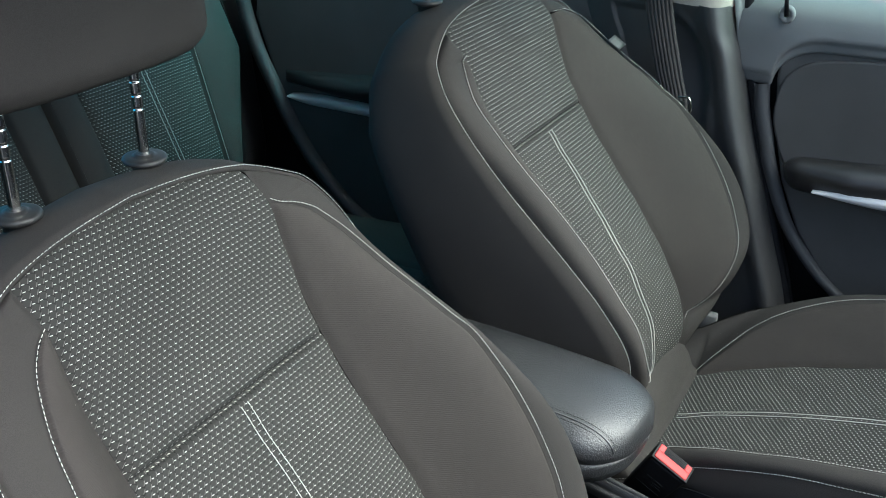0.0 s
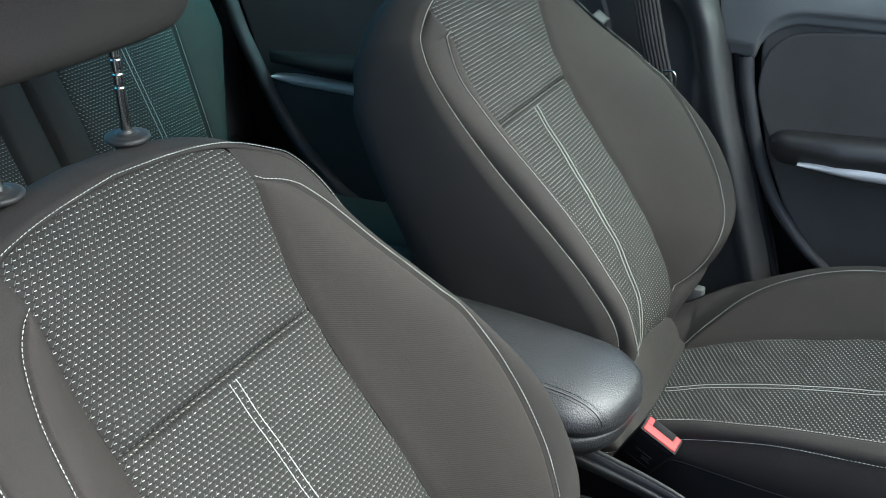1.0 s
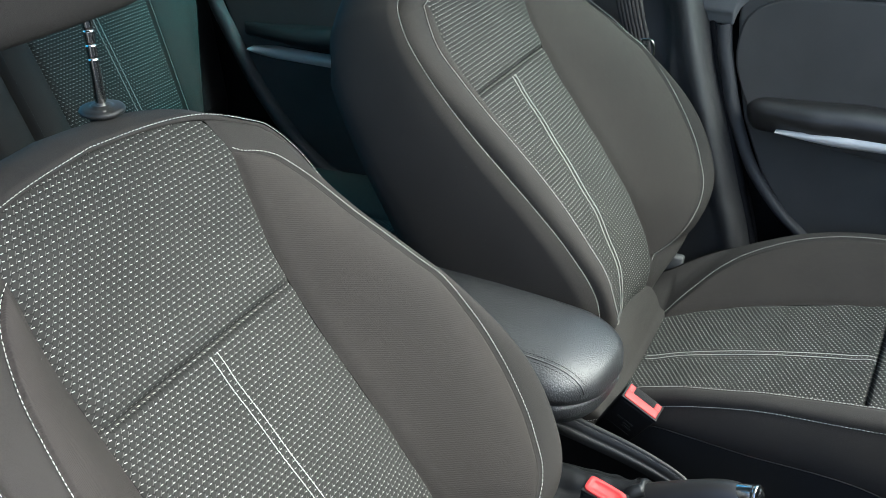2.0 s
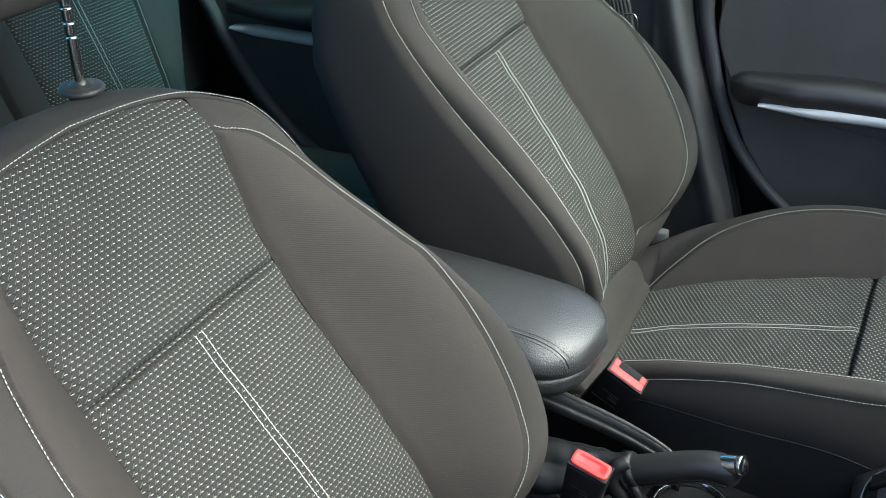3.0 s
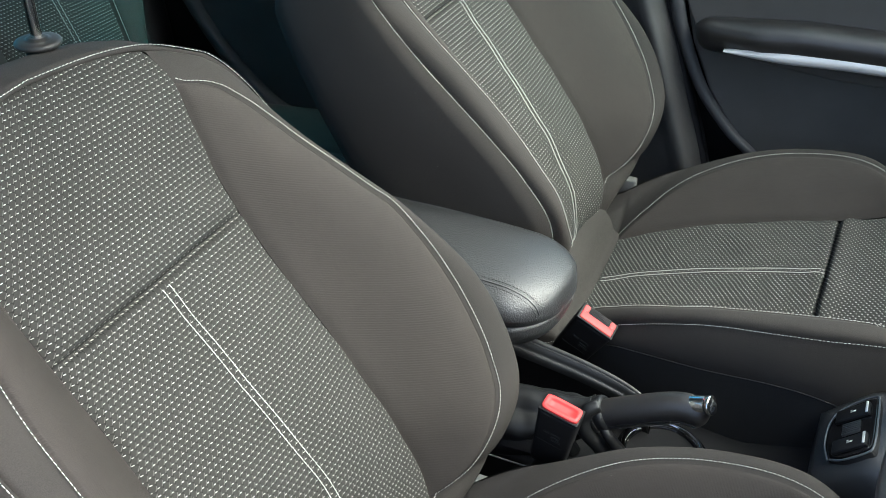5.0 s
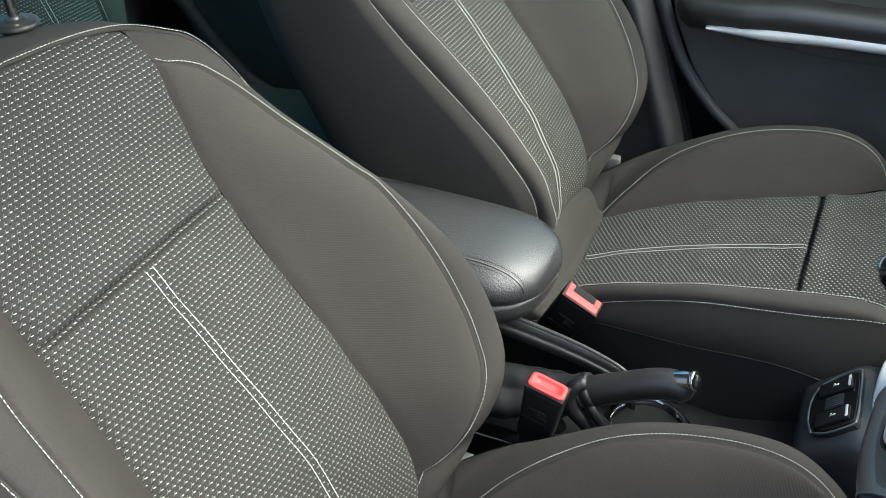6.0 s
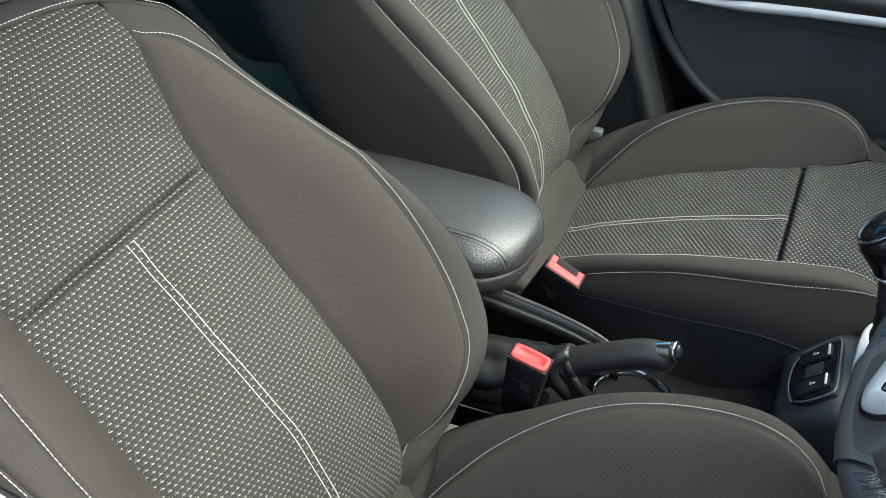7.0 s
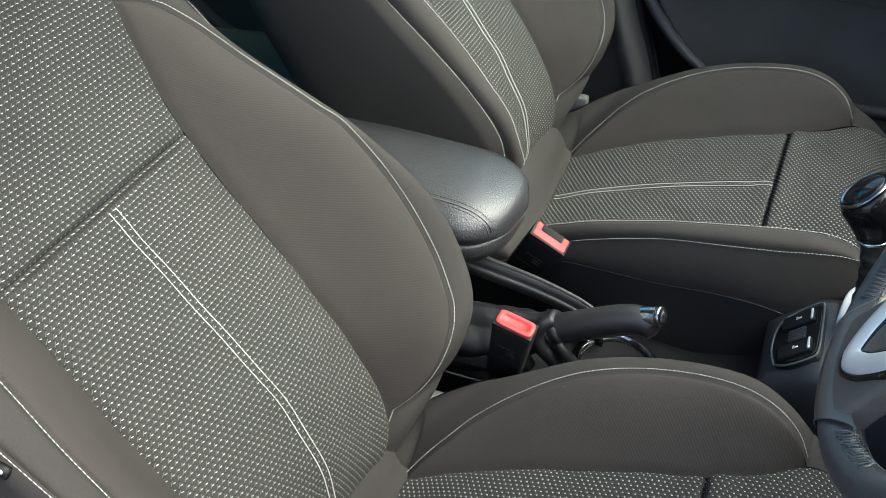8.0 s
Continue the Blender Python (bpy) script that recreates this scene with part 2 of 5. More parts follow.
def tinted(name, tint):
    """Thin green-tinted pane: lets light through, mirrors a little."""
    m = bpy.data.materials.new(name)
    m.use_nodes = True
    n, l = m.node_tree.nodes, m.node_tree.links
    tr = n.new("ShaderNodeBsdfTransparent"); tr.inputs["Color"].default_value = (*tint, 1)
    gl = n.new("ShaderNodeBsdfGlossy"); gl.inputs["Roughness"].default_value = 0.03
    mx = n.new("ShaderNodeMixShader"); mx.inputs["Fac"].default_value = 0.06
    l.new(tr.outputs[0], mx.inputs[1]); l.new(gl.outputs[0], mx.inputs[2])
    l.new(mx.outputs[0], n["Material Output"].inputs["Surface"])
    return m


DIM = material("dark_chrome", (0.30, 0.31, 0.32), 0.16, metal=1.0, blotch=0.05)
STEEL = material("post_steel", (0.70, 0.68, 0.64), 0.16, metal=1.0, blotch=0.08)
COLLAR = material("collar_plastic", (0.032, 0.031, 0.030), 0.45, blotch=0.05)


GLASS = tinted("window_glass", (0.86, 0.94, 0.925))
SIDE_GLASS = tinted("side_window_glass", (0.62, 0.92, 0.86))
PRIVACY = tinted("rear_glass", (0.12, 0.82, 0.92))


# ================= mesh helpers =================
def empty(name, at=(0, 0, 0)):
    ob = new(name)
    ob.location = at
    return ob


def mesh_object(name, verts, faces, mat, parent=None, label="", uvs=None, smooth=True):
    me = bpy.data.meshes.new(name)
    me.from_pydata([tuple(v) for v in verts], [], faces)
    if uvs is not None:
        layer = me.uv_layers.new(name="UVMap")
        idx = np.empty(len(me.loops), dtype=np.int32)
        me.loops.foreach_get("vertex_index", idx)
        layer.data.foreach_set("uv", np.asarray(uvs, dtype=np.float32)[idx].ravel())
    if smooth:
        me.polygons.foreach_set("use_smooth", [True] * len(me.polygons))
    me.materials.append(mat)
    me.update()
    ob = new(name, me)
    if parent is not None:
        ob.parent = parent
    if label:
        tagged(ob, label)
    return ob


def part(name, bm, mat, parent, label="", smooth=True):
    me = bpy.data.meshes.new(name)
    bm.to_mesh(me)
    bm.free()
    if smooth:
        me.polygons.foreach_set("use_smooth", [True] * len(me.polygons))
    me.materials.append(mat)
    ob = new(name, me)
    if parent is not None:
        ob.parent = parent
    if label:
        tagged(ob, label)
    return ob


def catmull(pts, n):
    """Smooth curve through the control points, n samples, even in arc length."""
    P = np.array(pts, float)
    E = np.vstack([2 * P[0] - P[1], P, 2 * P[-1] - P[-2]])
    out = []
    for i in range(len(P) - 1):
        p0, p1, p2, p3 = E[i:i + 4]
        for t in np.linspace(0, 1, 24, endpoint=False):
            out.append(0.5 * (2 * p1 + (p2 - p0) * t + (2 * p0 - 5 * p1 + 4 * p2 - p3) * t * t + (3 * p1 - p0 - 3 * p2 + p3) * t ** 3))
    out.append(P[-1])
    out = np.array(out)
    s = np.r_[0, np.cumsum(np.linalg.norm(np.diff(out, axis=0), axis=1))]
    u = np.linspace(0, s[-1], n)
    return np.stack([np.interp(u, s, out[:, k]) for k in range(out.shape[1])], 1)


def table(pts):
    """A smooth function of the first column, from control points; gives the other columns."""
    c = catmull(pts, 400)
    o = np.argsort(c[:, 0])
    c = c[o]
    return lambda x: np.stack([np.interp(x, c[:, 0], c[:, k]) for k in range(1, c.shape[1])], -1)


def grid_faces(nr, nc, closed=False, flip=False):
    f = []
    for i in range(nr - 1):
        for j in range(nc if closed else nc - 1):
            k = (j + 1) % nc
            q = (i * nc + j, i * nc + k, (i + 1) * nc + k, (i + 1) * nc + j)
            f.append(q[::-1] if flip else q)
    return f


def surface(name, pts, mat, parent=None, label="", uv=None, closed=False, flip=False, caps=False):
    """pts: rows x columns x 3."""
    pts = np.asarray(pts, float)
    nr, nc = pts.shape[:2]
    if uv is None:
        du = np.r_[0, np.cumsum(np.linalg.norm(np.diff(pts[nr // 2], axis=0), axis=1))]
        dv = np.r_[0, np.cumsum(np.linalg.norm(np.diff(pts[:, nc // 2], axis=0), axis=1))]
        uv = np.stack(np.broadcast_arrays(du[None, :], dv[:, None]), -1)
    faces = grid_faces(nr, nc, closed, flip)
    if caps:
        a, b = tuple(range(nc)), tuple((nr - 1) * nc + j for j in range(nc))
        faces += [a[::-1], b] if not flip else [a, b[::-1]]
    return mesh_object(name, pts.reshape(-1, 3), faces, mat, parent, label, np.asarray(uv).reshape(-1, 2))


def tube(name, path, radius, mat, parent=None, label="", n=10, closed=False):
    """A round bar along a path; radius may vary along it."""
    P = np.asarray(path, float)
    T = np.gradient(P, axis=0)
    T /= np.linalg.norm(T, axis=1, keepdims=True) + 1e-12
    up = np.array([0.13, 0.27, 0.95])
    A = np.cross(T, up); A /= np.linalg.norm(A, axis=1, keepdims=True) + 1e-12
    B = np.cross(T, A)
    r = np.broadcast_to(np.asarray(radius, float), (len(P),))
    a = np.linspace(0, 2 * np.pi, n, endpoint=False)
    R = P[:, None] + r[:, None, None] * (np.cos(a)[None, :, None] * A[:, None] + np.sin(a)[None, :, None] * B[:, None])
    return surface(name, R, mat, parent, label, closed=True, caps=True, flip=True)


def stitches(name, path, parent, mat=THREAD, pitch=0.0047, length=0.0034, width=0.0008, lift=0.0006, normal=None, label=""):
    """A row of thread stitches along a path, each a small rounded bar, joined into one piece of sewing."""
    P = np.asarray(path, float)
    s = np.r_[0, np.cumsum(np.linalg.norm(np.diff(P, axis=0), axis=1))]
    at = np.arange(pitch / 2, s[-1], pitch)
    rng = np.random.RandomState(len(at))
    C = np.stack([np.interp(at, s, P[:, k]) for k in range(3)], 1)
    C2 = np.stack([np.interp(at + 0.001, s, P[:, k]) for k in range(3)], 1)
    C1 = np.stack([np.interp(at - 0.001, s, P[:, k]) for k in range(3)], 1)
    T = C2 - C1
    T /= np.linalg.norm(T, axis=1, keepdims=True) + 1e-12
    N = np.array([np.interp(at, s, np.asarray(normal)[:, k]) for k in range(3)]).T if normal is not None else np.tile([0, 0, 1.0], (len(at), 1))
    N -= T * np.sum(N * T, 1, keepdims=True)
    N /= np.linalg.norm(N, axis=1, keepdims=True) + 1e-12
    B = np.cross(T, N)
    verts, faces = [], []
    prof = [(-1, 0.45, -0.3), (-0.7, 1, 0.5), (0.7, 1, 0.5), (1, 0.45, -0.3)]
    for c, t, nn, b in zip(C, T, N, B):
        k = len(verts)
        L = length / 2 * rng.uniform(0.88, 1.1)
        sk = rng.uniform(-0.25, 0.25)
        for a, w, h in prof:
            m = c + t * a * L + nn * lift * (1 + h) + b * a * sk * width
            for q in range(5):
                an = q / 5 * 2 * math.pi
                verts.append(m + (b * math.cos(an) + nn * math.sin(an)) * width / 2 * w)
        for i in range(3):
            for q in range(5):
                faces.append((k + i * 5 + q, k + i * 5 + (q + 1) % 5, k + i * 5 + 5 + (q + 1) % 5, k + i * 5 + 5 + q))
        faces.append(tuple(k + q for q in range(5))[::-1])
        faces.append(tuple(k + 15 + q for q in range(5)))
    ob = mesh_object(name, verts, faces, mat, parent, label)
    return tagged(ob, kind="stuff")


def box_bm(size, at=(0, 0, 0), bevel=0.003, seg=3, m=None):
    bm = bmesh.new()
    bmesh.ops.create_cube(bm, size=1.0)
    bmesh.ops.scale(bm, vec=size, verts=bm.verts)
    if bevel:
        bmesh.ops.bevel(bm, geom=bm.edges[:], offset=bevel, segments=seg, affect="EDGES", profile=0.5)
    bmesh.ops.transform(bm, matrix=(m if m is not None else Matrix.Translation(at)), verts=bm.verts)
    return bm


def prism(name, outline, depth_a, depth_b, axis, mat, parent=None, label="", bevel=0.004, seg=3):
    """An outline in the plane across `axis`, given as its two other coordinates in order, pushed from depth_a to depth_b."""
    bm = bmesh.new()
    def place(p, d):
        return {"x": (d, p[0], p[1]), "y": (p[0], d, p[1]), "z": (p[0], p[1], d)}[axis]
    a = [bm.verts.new(place(p, depth_a)) for p in outline]
    b = [bm.verts.new(place(p, depth_b)) for p in outline]
    bm.faces.new(a); bm.faces.new(b[::-1])
    for i in range(len(a)):
        j = (i + 1) % len(a)
        bm.faces.new((a[j], a[i], b[i], b[j]))
    bmesh.ops.recalc_face_normals(bm, faces=bm.faces)
    if bevel:
        ed = [e for e in bm.edges if len({tuple(v.co) for v in e.verts}) == 2 and e.calc_face_angle(0) > 0.5]
        bmesh.ops.bevel(bm, geom=ed, offset=bevel, segments=seg, affect="EDGES", profile=0.5)
    ob = part(name, bm, mat, parent, label, smooth=False)
    return ob


def axes_pose(at, zdir, xdir):
    z = Vector(zdir).normalized(); x = Vector(xdir); x = (x - z * x.dot(z)).normalized(); y = z.cross(x)
    m = Matrix((x, y, z)).transposed().to_4x4()
    return Matrix.Translation(at) @ m


def cosine(n):
    return (1 - np.cos(np.linspace(0, np.pi, n))) / 2


# ================= seats =================
V_AX, W_AX, O_BACK = np.array([-0.4835, 0, 0.8754]), np.array([0.8754, 0, 0.4835]), np.array([0.0283, 0, 0.2431])


def on_back(u, v, w):
    u, v, w = np.broadcast_arrays(u, v, w)
    return O_BACK + u[..., None] * np.array([0, 1.0, 0]) + v[..., None] * V_AX + w[..., None] * W_AX


# half width and depth of the centre panel's edge, depth of its middle, against height along the backrest
EDGE = table([(-0.03, .108, -.070), (.015, .114, -.034), (.040, .122, -.010), (.068, .135, .002), (.113, .143, .006), (.173, .141, .009), (.242, .140, .004), (.315, .140, -.006), (.387, .137, -.016),
              (.457, .137, -.024), (.509, .139, -.026), (.554, .141, -.022), (.60, .142, -.016), (.642, .143, -.030), (.68, .143, -.034)])
MID = table([(-0.03, -.090), (.015, -.052), (.05, -.017), (.098, .007), (.142, .0175), (.208, .0212), (.25, .0160), (.29, .0080), (.35, -.0036), (.40, -.014), (.457, -.024), (.51, -.025), (.56, -.02), (.61, -.016), (.6635, -.034), (.70, -.04)])
# seam of the side bolster: half width and depth
LEAF = table([(.071, .1345, -.002), (.0735, .140, .006), (.0765, .149, .022), (.085, .162, .046), (.099, .1775, .0675), (.121, .1975, .0868), (.146, .2155, .0955), (.175, .228, .096), (.21, .2375, .0955), (.26, .2435, .0925), (.308, .2445, .0875), (.345, .2425, .0815),
              (.385, .2385, .0725), (.412, .2305, .0615), (.45, .2195, .0465), (.488, .2115, .0275), (.52, .2065, .012), (.545, .2005, .0015), (.565, .1905, -.0045), (.577, .1825, -.0075), (.586, .1725, -.0105), (.593, .161, -.013), (.598, .150, -.015), (.602, .143, -.016)])
# the passenger's: rolled over towards the driver, squarer at the far shoulder
LEAF_ROLLED = table([(.062, .1325, .0), (.085, .140, .020), (.10, .155, .050), (.12, .188, .0737), (.15, .2115, .0911), (.20, .216, .1005), (.25, .2205, .0965), (.30, .221, .088), (.35, .2235, .077),
                     (.40, .2245, .062), (.45, .2195, .0415), (.50, .204, .017), (.55, .186, -.005), (.60, .152, -.019), (.602, .150, -.019)])
# the driver's by the door: lower and flatter
LEAF_FLAT = table([(.062, .1325, .0), (.10, .155, .028), (.13, .180, .046), (.16, .198, .056), (.20, .211, .062), (.25, .217, .062), (.30, .2193, .0585), (.36, .2193, .0485), (.40, .2149, .0368),
                   (.45, .2062, .0180), (.50, .1920, -.002), (.53, .1835, -.010), (.56, .1735, -.0135), (.58, .164, -.0155), (.595, .152, -.0165), (.602, .143, -.017)])
SHOULDER = table([(.05, 0.0), (.20, .0), (.30, .0), (.40, .002), (.45, .012), (.50, .024), (.54, .030), (.57, .033), (.59, .036), (.602, .040)])
LEAF_LO, LEAF_HI = .071, .602
# outer seam of the front: half width, height, depth
OUTER = [(.100, -.030, -.070), (.122, .0, -.045), (.152, .030, -.016), (.180, .051, .022), (.200, .072, .047), (.215, .10, .066), (.234, .175, .086), (.248, .25, .080), (.252, .32, .063), (.251, .38, .042), (.249, .44, .021), (.241, .51, -.002),
         (.228, .566, -.018), (.209, .603, -.026), (.187, .620, -.030), (.143, .642, -.032), (.100, .653, -.033), (.057, .659, -.034), (0, .6635, -.034)]
# the side towards the camera hangs a little lower
OUTER_N = [(.175, .0, .0), (.19, .035, .03), (.200, .06, .047), (.214, .10, .068)] + [p for p in OUTER if p[1] > .12]
# the far side rolls over fuller beyond its seam
def fuller(v):
    return math.exp(-(abs(v - .20) / .135) ** 4)


OUTER_F = [(u + .014 * fuller(v) - .013 * math.exp(-((v - .49) / .07) ** 2), v, w - .010 * fuller(v) - .004 * math.exp(-((v - .49) / .07) ** 2)) for u, v, w in OUTER]
OUT_V = table([(v, u, w) for u, v, w in OUTER_F])
TOP_V = table([(u, v, w) for u, v, w in OUTER[::-1] if u < .16 and v > .5])


def groove(d, depth=0.0035, wide=0.0035):
    return depth * np.exp(-(d / wide) ** 2)


SAG = [0.0]


def sag(v):
    """How far the padding has sunk at the small of the back."""
    return SAG[0] * np.exp(-((v - .20) / .12) ** 2)


def swell(v):
    """The squarer shoulder of the passenger's backrest."""
    return (SHOULDER(v)[..., 0] if SAG[0] else 0.0) + 0 * v


def plump(v):
    """The less used bolster stands fuller."""
    return SAG[0] * np.exp(-(np.abs(v - .31) / .17) ** 4)


def leaf_at(v, sg):
    """Bolster seam on one side of the seat being built."""
    if sg < 0:
        return (LEAF_ROLLED if SAG[0] else LEAF_FLAT)(v).copy()
    f = LEAF(v).copy()
    if sg > 0:
        f[..., 0] += swell(v) + .8 * plump(v)
        f[..., 1] += .9 * plump(v)
    return f


def outer_near():
    """Outer seam of the near side, tucked back at its foot on the passenger's seat."""
    return [(u, v, w - (.28 * max(0, .20 - v) if SAG[0] else 0)) for u, v, w in OUTER_N]


def even(c, passes=14):
    """Fair a column of numbers, keeping its ends."""
    for _ in range(passes):
        c = np.concatenate([c[:1], .25 * c[:-2] + .5 * c[1:-1] + .25 * c[2:], c[-1:]])
    return c


def panel_depth(u, v):
    e, m = EDGE(v), MID(v)[..., 0]
    return m + (e[..., 1] - m) * np.clip(np.abs(u) / e[..., 0], 0, 1.2) ** 2 - sag(v) * np.clip((.14 - u) / .14, 0, 1)


def build_backrest(seat):
    NV, NC = 90, 61
    s = np.linspace(-1, 1, NC)[None, :]
    # upper and lower inserts of dotted cloth, with a sewn fold between
    CREASE = .458
    for nm, a, b in (("lower_insert", -.02, CREASE), ("upper_insert", CREASE, None)):
        t = cosine(NV)[:, None]
        if b is None:
            u = s * EDGE(CREASE + t * .19)[..., 0]
            top = TOP_V(np.abs(s * .143))[..., 0]
            v = CREASE + t * (top - CREASE)
        else:
            v = a + t * (b - a) + 0 * s
            u = s * EDGE(v)[..., 0]
        w = panel_depth(u, v)
        dv = np.abs(v - CREASE)
        puff = .007 * np.exp(-((dv - .022) / .018) ** 2) if b is None else .0015 * np.exp(-((dv - .02) / .016) ** 2)
        du = EDGE(v)[..., 0] - np.abs(u)
        w = w + puff * (1 - np.exp(-(du / .012) ** 2)) - groove(dv, .010, .0042 if b is None else .0035) * (1 - .8 * np.abs(s) ** 10) - groove(du, .004, .004)
        # slight fullness of the padding
        w = w + .0012 * np.sin(u * 55 + v * 31) * np.sin(v * 43)
        if b is None:
            w = w - groove(top - v, .003, .004)
        surface(nm, on_back(u, v, w), CLOTH, seat, "dark honeycomb cloth with pale dashes", uv=np.stack([u, v], -1))
    # double seam down the lower insert
    for off in (-.0048, .0048):
        v = np.linspace(CREASE - .006, .02, 120)
        u = np.full_like(v, off)
        dv = np.abs(v - CREASE)
        P = on_back(u, v, panel_depth(u, v) + .0015 * np.exp(-((dv - .02) / .016) ** 2) - groove(dv, .010, .0035) + .0012 * np.sin(u * 55 + v * 31) * np.sin(v * 43) + .0005)
        stitches("centre_seam", P, seat, pitch=.0049, length=.0046, width=.0011, normal=np.tile(W_AX, (120, 1)))
    for sg in (-1, 1):
        # bolster leaf
        v = (LEAF_LO + cosine(70) * (LEAF_HI - LEAF_LO))[:, None]
        k = cosine(26)[None, :]
        e, f = EDGE(v).copy(), leaf_at(v, sg)
        if sg < 0:
            e[..., 1] -= sag(v)
        wid = np.maximum(f[..., 0] - e[..., 0], 0)
        u = e[..., 0] + k * wid
        rise = .62 * k + .38 * k * k * (3 - 2 * k)
        w = e[..., 1] + (f[..., 1] - e[..., 1]) * rise + .010 * np.sin(k * np.pi) * np.clip(wid / .08, 0, 1)
        w = w - groove(k * wid, .0035, .004) - groove((1 - k) * wid, .0030, .0022) * np.clip(wid / .03, 0, 1)
        surface("bolster", on_back(sg * u, v, w), PLAIN, seat, "plain ribbed charcoal cloth", uv=np.stack([sg * (u + w), v + 0 * u], -1), flip=sg < 0)
        # rim between bolster seam and outer seam
        v = np.r_[np.linspace(-.03 if sg > 0 else .0, LEAF_LO, 14)[:-1], LEAF_LO + cosine(70) * (LEAF_HI - LEAF_LO), np.linspace(LEAF_HI, .6425, 14)[1:]][:, None]
        k = cosine(22)[None, :]
        e, f, o = EDGE(v).copy(), leaf_at(np.clip(v, LEAF_LO, LEAF_HI), sg), (OUT_V if sg > 0 else table([(b_, a_, c_) for a_, b_, c_ in outer_near()]))(v)
        if sg < 0:
            e[..., 1] -= sag(v)
        inl = (v >= LEAF_LO) & (v <= LEAF_HI)
        iu, iw = np.where(inl, f[..., 0], e[..., 0]), np.where(inl, f[..., 1], e[..., 1])
        iu = np.minimum(iu, o[..., 0])
        slim = np.clip((v - .30) / .16, 0, 1)
        cu, cw = np.maximum(o[..., 0], iu) + .016 - .014 * slim, np.maximum(iw, o[..., 1]) + .026 - .025 * slim
        sm = np.clip(np.hypot(o[..., 0] - iu, o[..., 1] - iw) / (.014 if sg > 0 else .022), 0, 1)
        cu, cw = (cu, cw) if sg > 0 else (.5 * (iu + o[..., 0]) + (.014 if SAG[0] else .008), .5 * (iw + o[..., 1]) + (.017 if SAG[0] else .008))
        cu, cw = iu + (cu - iu) * sm, iw + (cw - iw) * sm
        if sg > 0:
            swollen = np.exp(-(np.abs(v - .18) / .125) ** 4)
            cu, cw = even(cu + .018 * swollen), even(cw + .016 * swollen)
        u = (1 - k) ** 2 * iu + 2 * k * (1 - k) * cu + k * k * o[..., 0]
        w = (1 - k) ** 2 * iw + 2 * k * (1 - k) * cw + k * k * o[..., 1]
        span = np.hypot(o[..., 0] - iu, o[..., 1] - iw)
        w = w - groove(k * span, np.where(v < LEAF_LO, .0065, .0025), .003) - groove((1 - k) * span, .002, .003)
        surface("rim", on_back(sg * u, v, w), SIDE, seat, "plain charcoal cloth edge", uv=np.stack([sg * u + w, v + 0 * u], -1), flip=sg < 0)
        # sewing along the bolster
        v = LEAF_LO + .002 + cosine(200) * (LEAF_HI - LEAF_LO - .004)
        f = leaf_at(v, sg)
        line = on_back(sg * (f[:, 0] + .0035), v, f[:, 1] + .0012)
        across = np.linspace(0, 1, 12)[1:, None]
        corner = on_back(sg * (EDGE(LEAF_HI)[0] + .001), LEAF_HI + .003, EDGE(LEAF_HI)[1] + .0012)
        foot = on_back(sg * (EDGE(LEAF_LO)[0] - .010), LEAF_LO - .001, EDGE(LEAF_LO)[1] + .003)
        line = np.vstack([line[0] * (1 - across[::-1]) + foot * across[::-1], line, line[-1] * (1 - across) + corner * across])
        nrm = np.tile(W_AX, (len(line), 1)) + sg * np.array([0, .25, 0])
        stitches("bolster_seam", line, seat, normal=nrm)
    # outer seam
    c, cn = catmull(OUTER_F, 240), catmull(outer_near(), 240)
    full = np.vstack([cn * [-1, 1, 1], c[::-1][1:]])
    # side cover: ring lofted back from the outer seam
    rings = []
    prof = [(0, 0, 0), (.004, .004, .002), (.008, -.012, .010), (.010, -.030, .020), (.011, -.052, .027), (.011, -.074, .029), (.010, -.092, .027), (.006, -.106, .021), (-.006, -.118, .008), (-.045, -.124, -.012)]
    up = np.clip((full[:, 1] - .56) / .10, 0, 1)
    for out, back, rise in prof:
        r = full.copy()
        sgn = np.sign(r[:, 0]) * np.clip(np.abs(r[:, 0]) / .10, 0, 1)
        r[:, 0] += sgn * out
        r[:, 1] += rise * up - (.0 if out >= 0 else .02) * up
        kk = -back / .124
        r[:, 2] = r[:, 2] + .004 * (back > 0) if back >= 0 else r[:, 2] * (1 - kk) + np.minimum(r[:, 2] - .05, -.166 + .03 * up) * kk
        rings.append(on_back(r[:, 0], r[:, 1], r[:, 2]))
    surface("side_cover", np.array(rings), SIDE, seat, "plain charcoal cloth side", flip=True)
    # back panel
    last = rings[-1]
    n = len(last)
    half = n // 2
    L, Rr = last[:half + 1], last[half:][::-1]
    k = np.linspace(0, 1, 12)[None, :, None]
    surface("back_panel", L[:, None] * (1 - k) + Rr[:, None] * k, BLACK, seat, "black plastic seat back", flip=True)
    nrm = on_back(full[:, 0] * .6, full[:, 1] * 0 + np.clip(full[:, 1] - .5, 0, 1) * 1.5, np.full(n, .25)) - O_BACK
    q = full.copy(); q[:, 2] += .0046; q[:, 0] += np.sign(q[:, 0]) * .0046 * np.clip(np.abs(q[:, 0]) / .1, 0, 1); q[:, 1] += .003 * up
    stitches("outer_seam", on_back(q[:, 0], q[:, 1], q[:, 2]), seat, normal=nrm)


